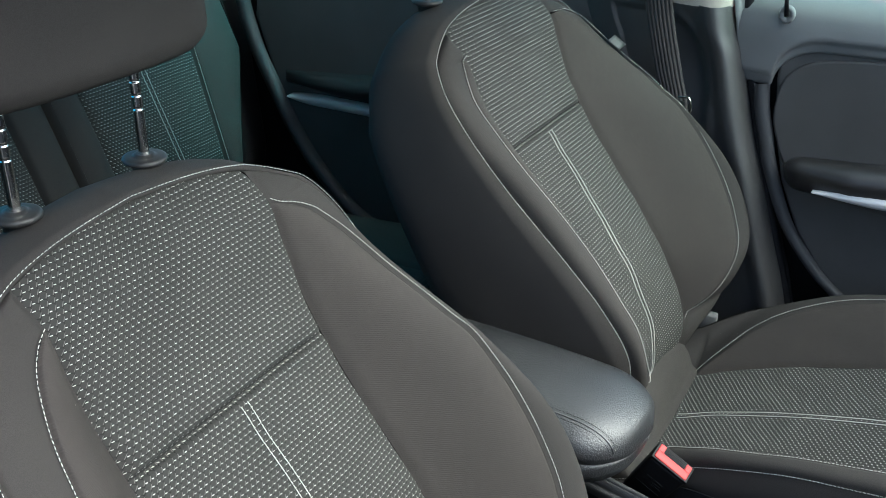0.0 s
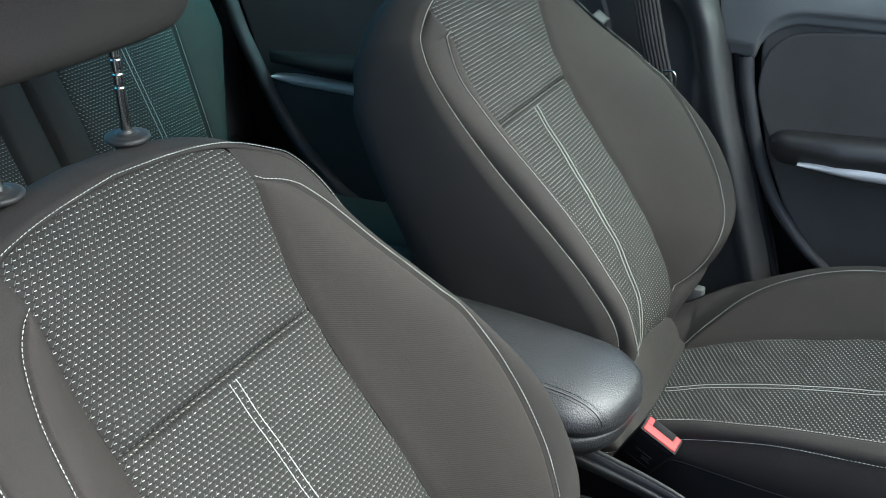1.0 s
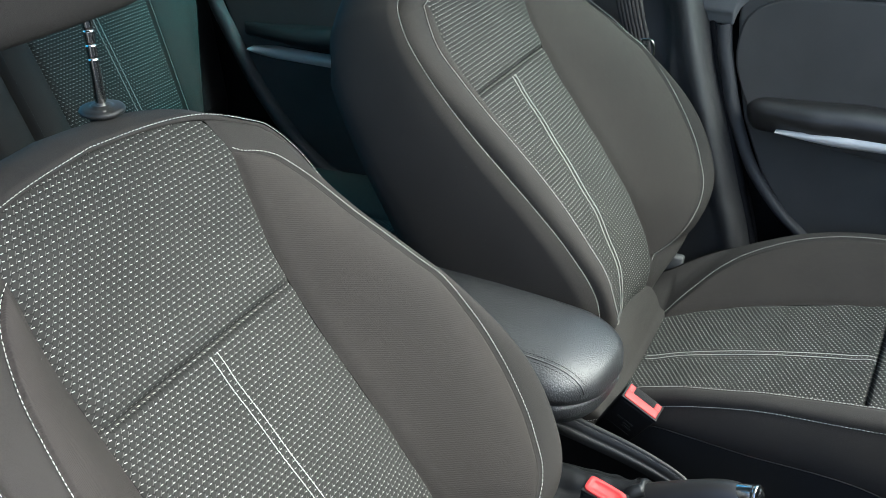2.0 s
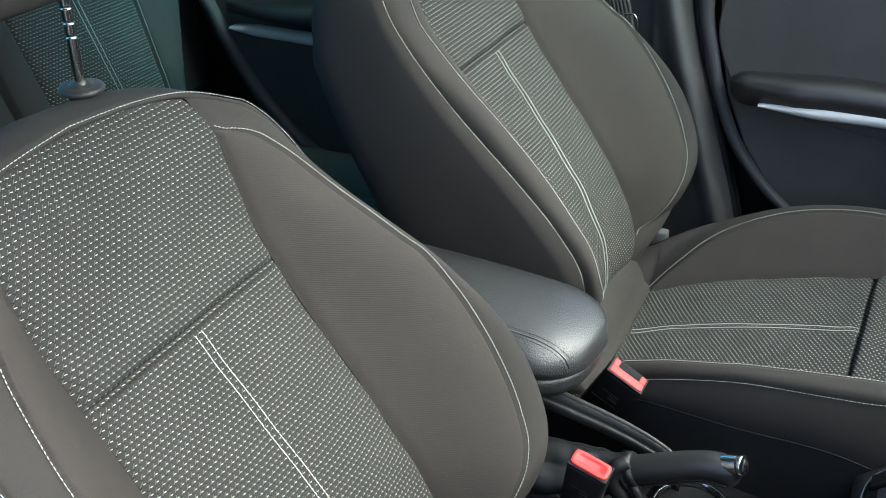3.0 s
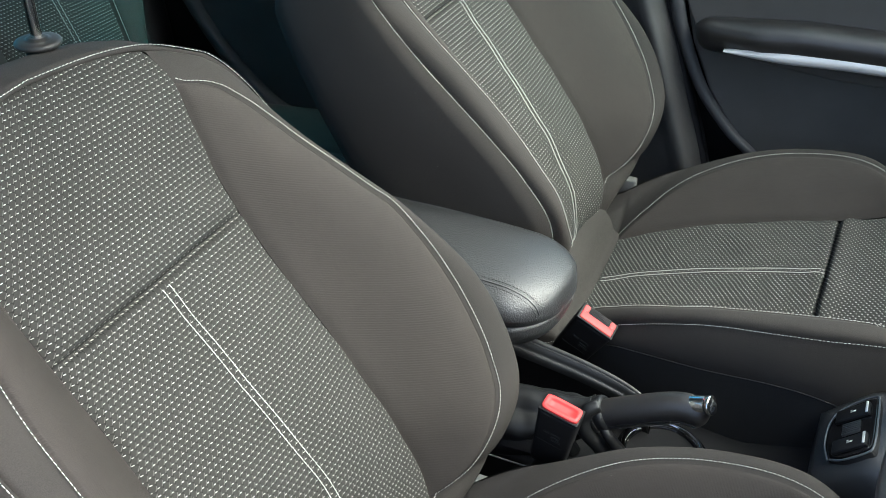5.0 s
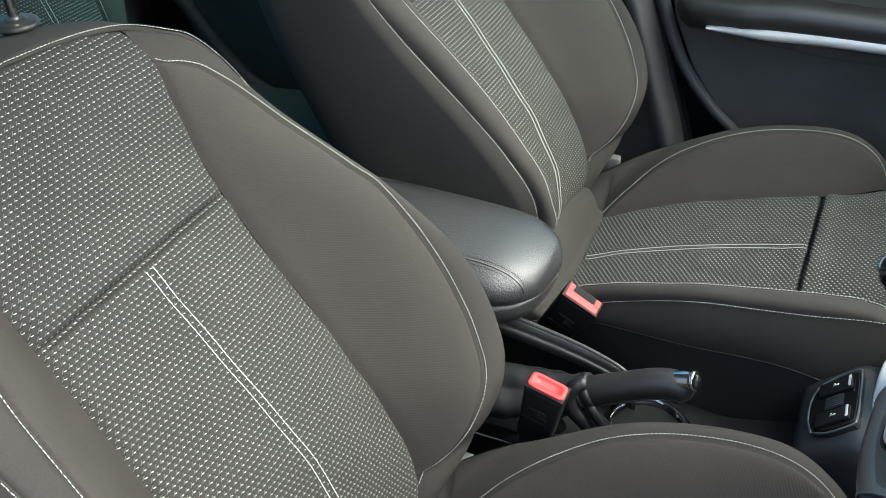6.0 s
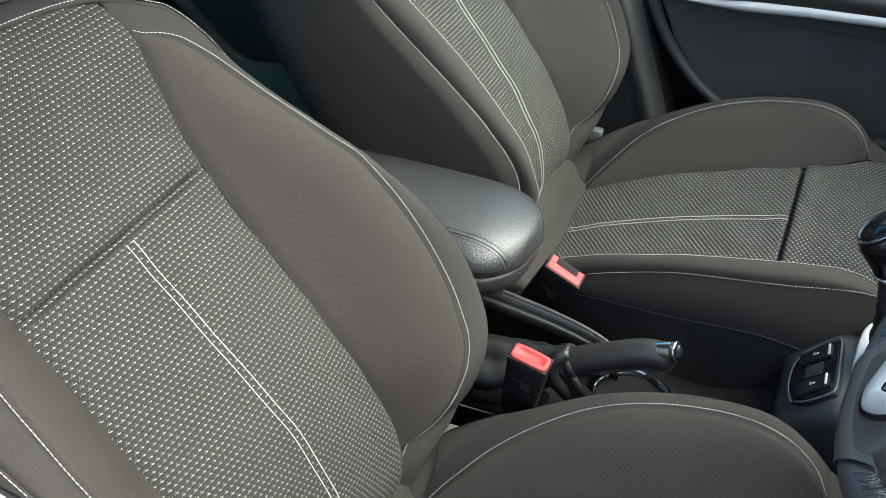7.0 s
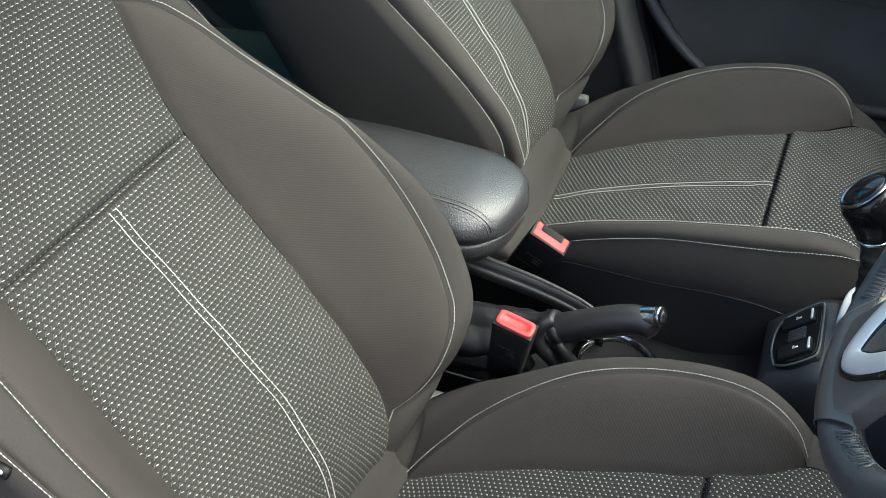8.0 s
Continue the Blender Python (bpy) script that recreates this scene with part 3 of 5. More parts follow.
PAN = table([(-.05, .117, .283, .278), (-.03, .118, .277, .272), (-.010, .119, .267, .262), (.012, .120, .245, .239), (.03, .122, .217, .208), (.10, .136, .243, .236), (.20, .150, .273, .270), (.30, .161, .297, .297), (.36, .168, .307, .309), (.42, .188, .316, .320), (.46, .210, .319, .324), (.50, .212, .308, .314), (.535, .208, .28, .285), (.55, .203, .24, .245), (.552, .2, .16, .16)])
CREST = table([(.030, .123, .215), (.05, .142, .240), (.07, .158, .262), (.10, .182, .292), (.14, .203, .320), (.20, .222, .348), (.26, .233, .366), (.32, .237, .376), (.37, .233, .380), (.41, .224, .374), (.44, .215, .354), (.458, .210, .322)])


RIM = table([(-.03, .168, .248), (.016, .185, .268), (.046, .203, .284), (.07, .216, .296), (.10, .230, .308), (.16, .246, .326), (.22, .258, .342), (.30, .267, .353), (.38, .264, .359), (.43, .251, .345), (.47, .242, .328), (.50, .235, .306), (.53, .224, .270), (.552, .212, .225)])

# the side of the cushion next to the console
CREST_N = table([(.030, .123, .215), (.05, .142, .246), (.07, .158, .270), (.10, .182, .297), (.14, .203, .325), (.20, .222, .353), (.24, .230, .369), (.32, .234, .386), (.355, .233, .391), (.39, .231, .395), (.43, .226, .395), (.462, .219, .384), (.480, .214, .366), (.488, .2125, .345)])
RIM_N = table([(-.03, .190, .190), (.03, .196, .225), (.05, .200, .25), (.10, .218, .287), (.16, .240, .324), (.24, .258, .358), (.32, .266, .374), (.38, .265, .381), (.42, .262, .386), (.46, .256, .386), (.50, .245, .370), (.53, .232, .33), (.552, .216, .27)])
SKIRT_N = table([(-.03, .20), (.03, .215), (.12, .272), (.257, .298), (.342, .306), (.41, .295), (.50, .270), (.552, .24)])


def pressed(line, deep):
    """A padded edge of the driver's cushion, worn lower towards the back."""
    return lambda x: line(x) - deep * np.exp(-((np.asarray(x) - .12) / .055) ** 2)[..., None] * np.array([.4, 1.0])


def build_cushion(seat, shear=0.0):
    NC = 61
    s = np.linspace(-1, 1, NC)[None, :]
    CROSS = .362
    for nm, a, b in (("main_insert", .034, CROSS), ("front_insert", CROSS, .552)):
        x = (a + cosine(110) * (b - a))[:, None] + 0 * s
        bow = shear * s * np.clip((x - .2) / .16, 0, 1)
        x = x + bow * (1 if nm == "main_insert" else np.clip((.5 - x) / .13, 0, 1))
        p = PAN(x - bow)
        u = s * p[..., 0]
        z = p[..., 2] + (p[..., 1] - p[..., 2]) * s * s
        d = np.abs(x - bow - CROSS)
        du = p[..., 0] - np.abs(u)
        z = z - groove(d, .016, .0026) * (1 - .7 * np.abs(s) ** 14) - groove(du, .004, .004) + (.006 if nm == "front_insert" else .003) * np.exp(-((d - .012) / .014) ** 2) + .001 * np.sin(x * 47) * np.sin(u * 51)
        arc = np.r_[0, np.cumsum(np.hypot(np.diff(x[:, NC // 2]), np.diff(z[:, NC // 2])))]
        surface(nm, np.stack([x, u, z], -1), CLOTH_PAN, seat, "dark honeycomb cloth with pale dashes", uv=np.stack([arc[:, None] + 0 * u, u], -1), flip=True)
    for off in (-.0048, .0048):
        x = np.linspace(.038, CROSS - .002, 120)
        z = PAN(x)[:, 2] + .003 * np.exp(-((np.abs(x - CROSS) - .012) / .014) ** 2) - groove(np.abs(x - CROSS), .016, .0026) + .001 * np.sin(x * 47) * np.sin(off * 51)
        stitches("centre_seam", np.stack([x, np.full_like(x, off), z + .0008], -1), seat, pitch=.0049, length=.0046, width=.0011)
    for sg in (-1, 1):
        crest, rim_t, end = (CREST_N, RIM_N, .488) if sg < 0 else (CREST, RIM, .458)
        if sg > 0 and not SAG[0]:
            crest, rim_t = pressed(CREST, .0065), pressed(RIM, .0045)
        x = (.030 + cosine(70) * (end - .03))[:, None]
        k = cosine(24)[None, :]
        p, f = PAN(x), crest(x)
        wid = np.maximum(f[..., 0] - p[..., 0], 0)
        u = p[..., 0] + k * wid
        z = p[..., 1] + (f[..., 1] - p[..., 1]) * (.65 * k + .35 * k * k * (3 - 2 * k)) + .008 * np.sin(k * np.pi) * np.clip(wid / .06, 0, 1)
        z = z - groove(k * wid, .004, .004) - groove((1 - k) * wid, .0025, .003)
        surface("bolster", np.stack([x + 0 * u, sg * u, z], -1), PLAIN, seat, "plain ribbed charcoal cloth", uv=np.stack([sg * (u + z), x + 0 * u], -1), flip=sg > 0)
        # rim and side
        x = np.r_[np.linspace(-.03, .03, 8)[:-1], .030 + cosine(70) * (end - .03), np.linspace(end, .552, 16)[1:]][:, None]
        p, f = PAN(x), crest(np.clip(x, .03, end))
        inl = (x >= .03) & (x <= end)
        iu, iz = np.where(inl, f[..., 0], p[..., 0]), np.where(inl, f[..., 1], p[..., 1])
        if sg > 0:
            iz = np.where(x < .03, .215 - .25 * (.03 - x), iz)
        o = rim_t(x)
        ou, oz = np.maximum(o[..., 0], iu + .010), o[..., 1]
        cols_u, cols_z = [], []
        for kk in cosine(14):
            cols_u.append((1 - kk) ** 2 * iu + 2 * kk * (1 - kk) * (ou + .001) + kk * kk * ou); cols_z.append((1 - kk) ** 2 * iz + 2 * kk * (1 - kk) * (even(iz, 10) + .012 * np.clip((ou - iu) / .03, 0, 1)) + kk * kk * oz - groove(kk * .03, .0025, .003) - groove((1 - kk) * .03, .002, .003))
        U, Z = np.concatenate(cols_u, 1), np.concatenate(cols_z, 1)
        surface("rim", np.stack([x + 0 * U, sg * U, Z], -1), SIDE, seat, "plain charcoal cloth edge", flip=sg > 0)
        ks = np.linspace(0, 1, 9)[None, :]
        U2 = ou + .012 * np.sin(ks * np.pi * .6)
        lowz = np.minimum(oz - .004, SKIRT_N(x)[..., 0]) if sg < 0 else np.minimum(oz - .004, .252 + .05 * np.clip(x / .2, 0, 1) - .07 * np.clip((x - .3) / .25, 0, 1))
        Z2 = oz * (1 - ks) + lowz * ks
        surface("side_cover", np.stack([x + 0 * U2, sg * U2, Z2], -1), SIDE, seat, "plain charcoal cloth side", flip=sg > 0)
        ks = np.linspace(0, 1, 8)[None, :]
        U3 = ou + .012 * np.sin(np.pi * .6) + .004 + .006 * ks; Z3 = (lowz + .004) * (1 - ks) + .10 * ks
        surface("seat_skirt", np.stack([x + 0 * U3, sg * U3, Z3], -1), DARK, seat, "black moulded plastic skirt", flip=sg > 0)
        tube("skirt_piping", np.stack([x, sg * (ou + .012 * math.sin(np.pi * .6) + .0042), lowz + .0040], -1)[4:-3, 0], .0007, DARK, seat, "thin edge above the skirt", n=6)
        c = np.stack([x, sg * ou, oz + .001], -1)[:, 0]
        cc = catmull(c[3:(-4 if sg < 0 else -6):3], 260)
        if sg < 0:
            stitches("outer_seam", cc, seat, normal=np.tile([0, sg * .8, .6], (260, 1)))
        xx = .032 + cosine(200) * (end - .034)
        f = crest(xx)
        stitches("bolster_seam", np.stack([xx, sg * (f[:, 0] + .0035), f[:, 1] + .0015], -1), seat, normal=np.tile([0, sg * .3, 1], (200, 1)))
    # plain cloth that runs down behind the insert into the gap
    x = np.linspace(-.085, .034, 20)[:, None]
    p = PAN(np.clip(x, -.03, 1))
    k = np.linspace(-1, 1, 40)[None, :]
    y = k * (p[..., 0] + .012)
    z = p[..., 2] + (p[..., 1] - p[..., 2]) * k * k - .9 * np.maximum(-x - .03, 0) + .003 - groove(.034 - x, .006, .005)
    # darker side cloth here stands in for the shade under the backrest
    surface("apron", np.stack(np.broadcast_arrays(x, y, z), -1), SIDE, seat, "plain charcoal cloth at the back of the cushion", uv=np.stack(np.broadcast_arrays(x, y), -1), flip=True)
    # pan below
    part("seat_base", box_bm((.50, .38, .06), (.26, 0, .13), .02), BLACK, seat)
    for sg in (-1, 1):
        part("seat_rail", box_bm((.56, .04, .10), (.22, sg * .19, .05), .006), BLACK, seat)


def build_headrest(at):
    hr = empty("headrest", at)
    tagged(hr, "charcoal cloth headrest raised on two notched chrome posts", "headrest", "front headrests")
    # cushion: rounded block
    nr, nc = 40, 64
    rows = []
    for i, t in enumerate(np.linspace(0, 1, nr)):
        z = .098 + .21 * t
        inset = .5 * (max(0, .12 - t) / .12) ** 2.2 + .5 * (max(0, t - .8) / .2) ** 2.2
        hw = .146 - .030 * inset - .012 * t
        hd = .048 - .024 * inset
        a = np.linspace(0, 2 * np.pi, nc, endpoint=False)
        ca, sa = np.cos(a), np.sin(a)
        ex = .42
        x = np.sign(ca) * np.abs(ca) ** ex * hd + .006
        y = np.sign(sa) * np.abs(sa) ** ex * hw
        x = x + .012 * (1 - (y / .14) ** 2) - .008 * t
        rows.append(np.stack([x, y, np.full(nc, z)], -1))
    surface("cushion", np.array(rows), SIDE, hr, closed=True, caps=True, flip=False)
    for sg in (-1, 1):
        z = np.linspace(-.02, .13, 240)
        r = np.full(240, .0054)
        for q in (.043, .0565, .070, .0835, .097):
            r = np.where(np.abs(z - q) < .0013, .0046, r)
        y = sg * .0765
        tube("post", np.stack([-.002 * z / .13, np.full(240, y), z], -1), r, STEEL, hr, "polished chrome post with notches", n=16)
    return hr


def build_collar(seat, sg):
    base = np.array([-.376, sg * .0765, .811])
    prof = [(.0140, -.026), (.0142, -.0040), (.0205, -.0032), (.0236, -.0014), (.0243, .0008), (.0232, .0028), (.0200, .0040), (.0150, .0040), (.0112, .0046), (.0104, .0060), (.0078, .0062)]
    a = np.linspace(0, 2 * np.pi, 32, endpoint=False)
    R = np.array([[[.9 * r * math.cos(q), .9 * r * math.sin(q), z] for q in a] for r, z in prof]) + base
    surface("post_collar", R, COLLAR, seat, "round black plastic collar", closed=True, caps=True)


def build_seat(name, at, label, group, tag_side, lift):
    seat = empty(name, at)
    tagged(seat, label, "car seat", group)
    SAG[0] = .009 if lift < 0 else .0
    build_backrest(seat)
    before = set(seat.children)
    build_cushion(seat, .006 if lift < 0 else .0)
    for ob in set(seat.children) - before:
        ob.location.z += lift
        ob.location.x -= max(lift, 0) * 1.5
    for sg in (-1, 1):
        build_collar(seat, sg)
    if tag_side > 0:
        t, k = np.linspace(0, 1, 6)[:, None, None], np.linspace(-.4, 1, 5)[None, :, None]
        tag = surface("side_tag", np.array([-.210, .231, .712]) + t * np.array([.018, .008, -.015]) + k * np.array([.003, .0130, .0045]), RIMGREY, seat, "small dark fabric tag")
        mod = tag.modifiers.new("thick", "SOLIDIFY"); mod.thickness = .0016
    if tag_side < 0:
        lever = tube("recline_lever", catmull([(-.205, -.258, .622), (-.155, -.261, .607), (-.119, -.259, .592)], 20), .0052, BLACK, seat, "black recline lever")
        tube("lever_edge", catmull([(-.205, -.261, .6265), (-.155, -.264, .6110), (-.121, -.262, .5955)], 20), .0018, SILVER, lever, "bright edge of the lever")
    part("recliner_cover", box_bm((.050, .018, .030), (.010, .211, .264), .004), HINGE, seat, "pale grey hinge cover")
    return seat


build_seat("front_seat", (0, -.36, 0), "charcoal cloth driver's seat with dotted inserts and white stitching", "front seats", -1, .008)
build_seat("front_seat", (-.006, .36, .042), "charcoal cloth passenger seat with dotted inserts beside the armrest", "front seats", 1, -.006)
head = build_headrest((-.376, -.36, .820))
copy_thing(head, Matrix.Translation((-.382, .36, .862)))

# ================= car shell =================
def fix(ob, label, category):
    return tagged(ob, label, category, kind="structure")


ground = part("ground", box_bm((600, 600, .2), (0, 0, -.42), 0), ASPHALT, None, smooth=False)
fix(ground, "grey asphalt ground under the parked car", "ground")
floor = prism("floor", [(-.70, -.06), (.70, -.06), (.70, .02), (.13, .02), (.10, .16), (-.10, .16), (-.13, .02), (-.70, .02)], -1.25, 1.25, "x", CARPET, None, bevel=.01)
fix(floor, "black carpeted car floor with a raised tunnel", "floor")
# roof with its curved headliner
xs = np.linspace(-1.45, .08, 24)
ys = np.linspace(-.50, .54, 24)
roof = []
for x in xs:
    roof.append([(x, y, 1.335 - .06 * ((x + .45) / 1.0) ** 2 - .10 * (abs(y) / .54) ** 4) for y in ys])
top = surface("ceiling", np.array(roof), HEADLINER, None)
mod = top.modifiers.new("thick", "SOLIDIFY"); mod.thickness = .04; mod.offset = 1
fix(top, "pale grey cloth headliner", "ceiling")
dash = prism("dashboard", [(.78, .10), (.74, .45), (.76, .74), (.86, .82), (1.25, .85), (1.25, .10)], -.68, .68, "y", DARK, None, bevel=.02)
fix(dash, "dark moulded dashboard ahead of the seats", "dashboard")
# unseen instrument hood, added to block low front light from the driver's seat
hood = prism("shade_hood", [(.68, .60), (.65, .74), (.68, .87), (.76, .90), (1.0, .85), (1.0, .60)], -.56, -.16, "y", DARK, None, bevel=.03)
fix(hood, "unseen dark instrument hood added to shade the driver's seat", "dashboard")
rear = prism("wall_back", [(-1.42, -.05), (-1.22, -.05), (-1.26, .80), (-1.42, .84)], -.70, .70, "y", DARK, None, bevel=.01)
fix(rear, "dark trim behind the rear bench", "wall")
wr = prism("wall_right", [(-1.30, -.05), (-.42, -.05), (-.46, .84), (-1.30, .86)], -.76, -.68, "y", DARK, None, bevel=.01)
fix(wr, "dark rear door panel on the driver's side", "wall")
wq = prism("wall_left_rear", [(-1.42, -.05), (-1.12, -.05), (-1.06, .35), (-1.12, .84), (-1.42, .84)], .66, .76, "y", DARK, None, bevel=.015)
fix(wq, "dark wheel-arch trim beside the rear bench", "wall")
sill = prism("sill", [(.66, -.06), (.80, -.06), (.80, .10), (.72, .13), (.67, .10)], -1.2, 1.1, "x", BLACK, None, bevel=.008)
fix(sill, "black door sill trim", "sill")
sill2 = prism("sill", [(-.66, -.06), (-.80, -.06), (-.80, .08), (-.72, .10), (-.67, .08)], -1.2, 1.1, "x", BLACK, None, bevel=.008)
fix(sill2, "black door sill trim in the open doorway", "sill")
for sg, nm in ((-1, "pillar_right_rear"), (1, "pillar_left_rear")):
    q = catmull([(-1.42, sg * .66, .84), (-1.30, sg * .62, 1.05), (-1.15, sg * .56, 1.22)], 12)
    fix(tube(nm, q, .05, HEADLINER, None), "pale rear roof pillar trim", "pillar")
for sg, nm in ((-1, "pillar_right_front"), (1, "pillar_left_front")):
    q = catmull([(1.15, sg * .68, .84), (.66, sg * .66, 1.08), (.08, sg * .60, 1.29)], 14)
    fix(tube(nm, q, .035, HEADLINER, None), "pale windscreen pillar trim", "pillar")
jamb = prism("door_jamb", [(-1.40, -.20), (1.40, -.20), (1.40, .76), (.6, .79), (-1.0, .80), (-1.40, .80)], .772, .793, "y", BLACK, None, bevel=.004)
fix(jamb, "black inner door jamb", "door jamb")
# unseen centre pillar, added to shade the headrest, the rear and the driver's seat
rows = []
for z in np.linspace(-.02, 1.27, 24):
    k = max(0, (z - .82) / .45)
    c = catmull([(-.27 - .05 * k, -.76 + .14 * k), (-.275 - .05 * k, -.69 + .12 * k), (-.33 - .05 * k, -.665 + .11 * k), (-.42 - .05 * k, -.685 + .12 * k), (-.47 - .05 * k, -.76 + .14 * k)], 16)
    rows.append([(p[0], p[1], z) for p in c])
fix(surface("shade_pillar_right", np.array(rows), PILLAR, None, flip=True), "unseen dark centre pillar added to shade the seat behind the doorway", "pillar")
# unseen wide rail along the roof edge, added to cut light on the seats
rail = catmull([(-1.2, -.58, 1.21), (-.8, -.585, 1.25), (-.4, -.585, 1.27), (-.1, -.58, 1.28), (.08, -.58, 1.28)], 30)
fix(tube("shade_rail", rail, .055, HEADLINER, None), "unseen pale roof edge trim added to shade the seats", "roof rail")
# the driver's door stands wide open beside the doorway
swung = pose(.90, -.76, 0, 0, 0, 62)
shut = prism("door_2", [(-.98, .10), (-.02, .10), (.0, .80), (-1.02, .84), (-1.04, .40)], -.05, .05, "y", CARD, None, bevel=.012)
shut.matrix_world = swung
fix(shut, "dark trimmed driver's door standing open", "door")
skin = prism("body_side", [(-1.40, -.20), (1.40, -.20), (1.40, .80), (.6, .855), (-1.0, .875), (-1.40, .86)], .795, .835, "y", PAINT, None, bevel=.012)
fix(skin, "red painted outer body side", "car body")

def pane(name, quad, mat, label):
    a, b, c, d = (np.array(q, float) for q in quad)
    u = np.linspace(0, 1, 8)[None, :, None]; v = np.linspace(0, 1, 6)[:, None, None]
    P = (a * (1 - u) + b * u) * (1 - v) + (d * (1 - u) + c * u) * v
    return fix(surface(name, P, mat, None), label, "window")


pane("window_1", [(-.03, .752, .838), (1.08, .722, .83), (.22, .62, 1.25), (-.12, .62, 1.26)], SIDE_GLASS, "green-tinted passenger door window")
pane("window_2", [(-1.05, .75, .87), (-.16, .75, .86), (-.18, .62, 1.26), (-1.0, .60, 1.21)], PRIVACY, "dark tinted rear door window")
pane("window_3", [(-1.05, -.73, .87), (-.44, -.73, .86), (-.44, -.62, 1.26), (-1.0, -.60, 1.21)], PRIVACY, "dark tinted rear door window")
pane("window_4", [(1.15, -.64, .87), (1.15, .64, .87), (.08, .56, 1.30), (.08, -.56, 1.30)], GLASS, "green-tinted windscreen")
pane("window_5", [(-1.42, -.60, .84), (-1.42, .60, .84), (-1.40, .50, 1.25), (-1.40, -.50, 1.25)], PRIVACY, "dark tinted rear window")

# ================= centre pillar, passenger side =================
FRONT = table([(-.02, .20), (.10, .165), (.314, .108), (.42, .072), (.533, .034), (.589, .013), (.663, -.010), (.735, -.030), (.770, -.045), (.83, -.062)])
ARCH = catmull([(-.150, .790), (-.118, .775), (-.092, .745), (-.074, .70), (-.064, .65), (-.060, .58), (-.064, .50)], 80)
rows = []
for z in np.linspace(-.02, .8095, 150):
    xf = float(FRONT(z)[0])
    wide = .016 * math.exp(-((z - .71) / .075) ** 2)
    c = catmull([(xf + .012, .735), (xf + .004, .700), (xf - .003, .676), (xf - .015, .661), (xf - .030, .661 + wide * .1), (xf - .046, .668 + wide * .5), (xf - .062, .672 + wide * 1.1), (xf - .095, .680 + wide), (xf - .16, .688), (xf - .25, .70), (xf - .30, .74)], 110)
    row = []
    for x, y in c:
        # rounded lip of the belt recess
        d = np.hypot(ARCH[:, 0] - x, ARCH[:, 1] - z)
        i = int(np.argmin(d))
        inside = 1 if x < ARCH[i, 0] and z < .79 else -1
        row.append((x, y - .0045 * math.exp(-(d[i] / .008) ** 2) + .004 * (.5 + .5 * math.tanh(inside * d[i] / .006)) * (x > xf - .2) * (z > .45), z))
    rows.append(row)
pillar = surface("pillar_centre", np.array(rows), PILLAR, None)
fix(pillar, "dark grained lower pillar trim beside the belt", "pillar")
rows = []
for z in np.linspace(.807, 1.26, 16):
    k = (z - .807) / .45
    c = catmull([(-.045 - .06 * k, .735 - .12 * k), (-.055 - .06 * k, .69 - .12 * k), (-.09 - .06 * k, .668 - .12 * k), (-.16 - .06 * k, .68 - .12 * k), (-.22 - .06 * k, .735 - .12 * k)], 20)
    rows.append([(p[0], p[1], z) for p in c])
fix(surface("pillar_upper", np.array(rows), CREAM, None), "cream upper pillar trim", "pillar")
strip = surface("pillar_edge", np.array([[(-.052 - .004 * k, .699, .84), (-.036 - .004 * k, .706, .84)] if k else [(-.026, .699, .71), (-.019, .706, .71)] for k in (1, 0)]), GREY, None)
mod = strip.modifiers.new("thick", "SOLIDIFY"); mod.thickness = .003
fix(strip, "grey edge strip between pillar and door", "pillar trim")
rubber = catmull([(-.030, .712, .84), (-.028, .712, .80), (-.006, .712, .70), (.018, .712, .60), (.05, .712, .50), (.10, .712, .35), (.15, .712, .2), (.19, .712, .08)], 60)
fix(tube("door_seal", rubber, .010, BLACK, None), "black rubber door seal", "door seal")

# seat belt
belt = empty("seat_belt", (-.14, .645, .65))
tagged(belt, "dark grey ribbed seat belt hanging along the pillar", "seat belt")
line = catmull([(-.048, -.06, .45), (-.030, -.01, .25), (-.017, .004, .15), (.010, .006, .05), (.025, .006, .0), (.060, .004, -.16), (.08, .0, -.36), (.10, .01, -.52)], 80)
cols = np.linspace(-1, 1, 57)
web = []
for p in line:
    web.append([(p[0] + c * .0235, p[1] - .0007 * math.cos(c * math.pi * 7) + .003 * c * c, p[2] - c * .004) for c in cols])
w_ob = surface("webbing", np.array(web), BELT, belt)
mod = w_ob.modifiers.new("thick", "SOLIDIFY"); mod.thickness = .0014
lp = catmull([(.036, -.008, .014), (.054, -.012, .016), (.060, -.012, .002), (.058, -.012, -.014), (.048, -.010, -.022), (.032, -.008, -.022)], 40)
tube("tongue_loop", lp, .0019, STEEL, belt, "worn metal tongue loop")
part("tongue", box_bm((.052, .009, .022), (.022, -.006, -.004), .003), BLACK, belt, "black plastic belt tongue")
part("stopper", box_bm((.012, .012, .006), (.054, -.010, -.032), .002), BLACK, belt)

# ================= front passenger door =================
door = empty("door_1", (.45, .70, .0))
fix(door, "closed dark passenger door with grey upper trim and silver strip", "door")
DX, DY = .45, .70


def door_sheet(name, outline, y0, y1, mat, label="", bevel=.006):
    return prism(name, [(x - DX, z) for x, z in outline], y0 - DY, y1 - DY, "y", mat, door, label, bevel=bevel, seg=4)


door_sheet("door_card", [(.035, .70), (.045, .62), (.07, .53), (.11, .445), (.155, .385), (.20, .345), (.27, .30), (.40, .26), (.95, .24), (.95, .80), (.035, .80)], .703, .79, CARD, "black textured lower door card")
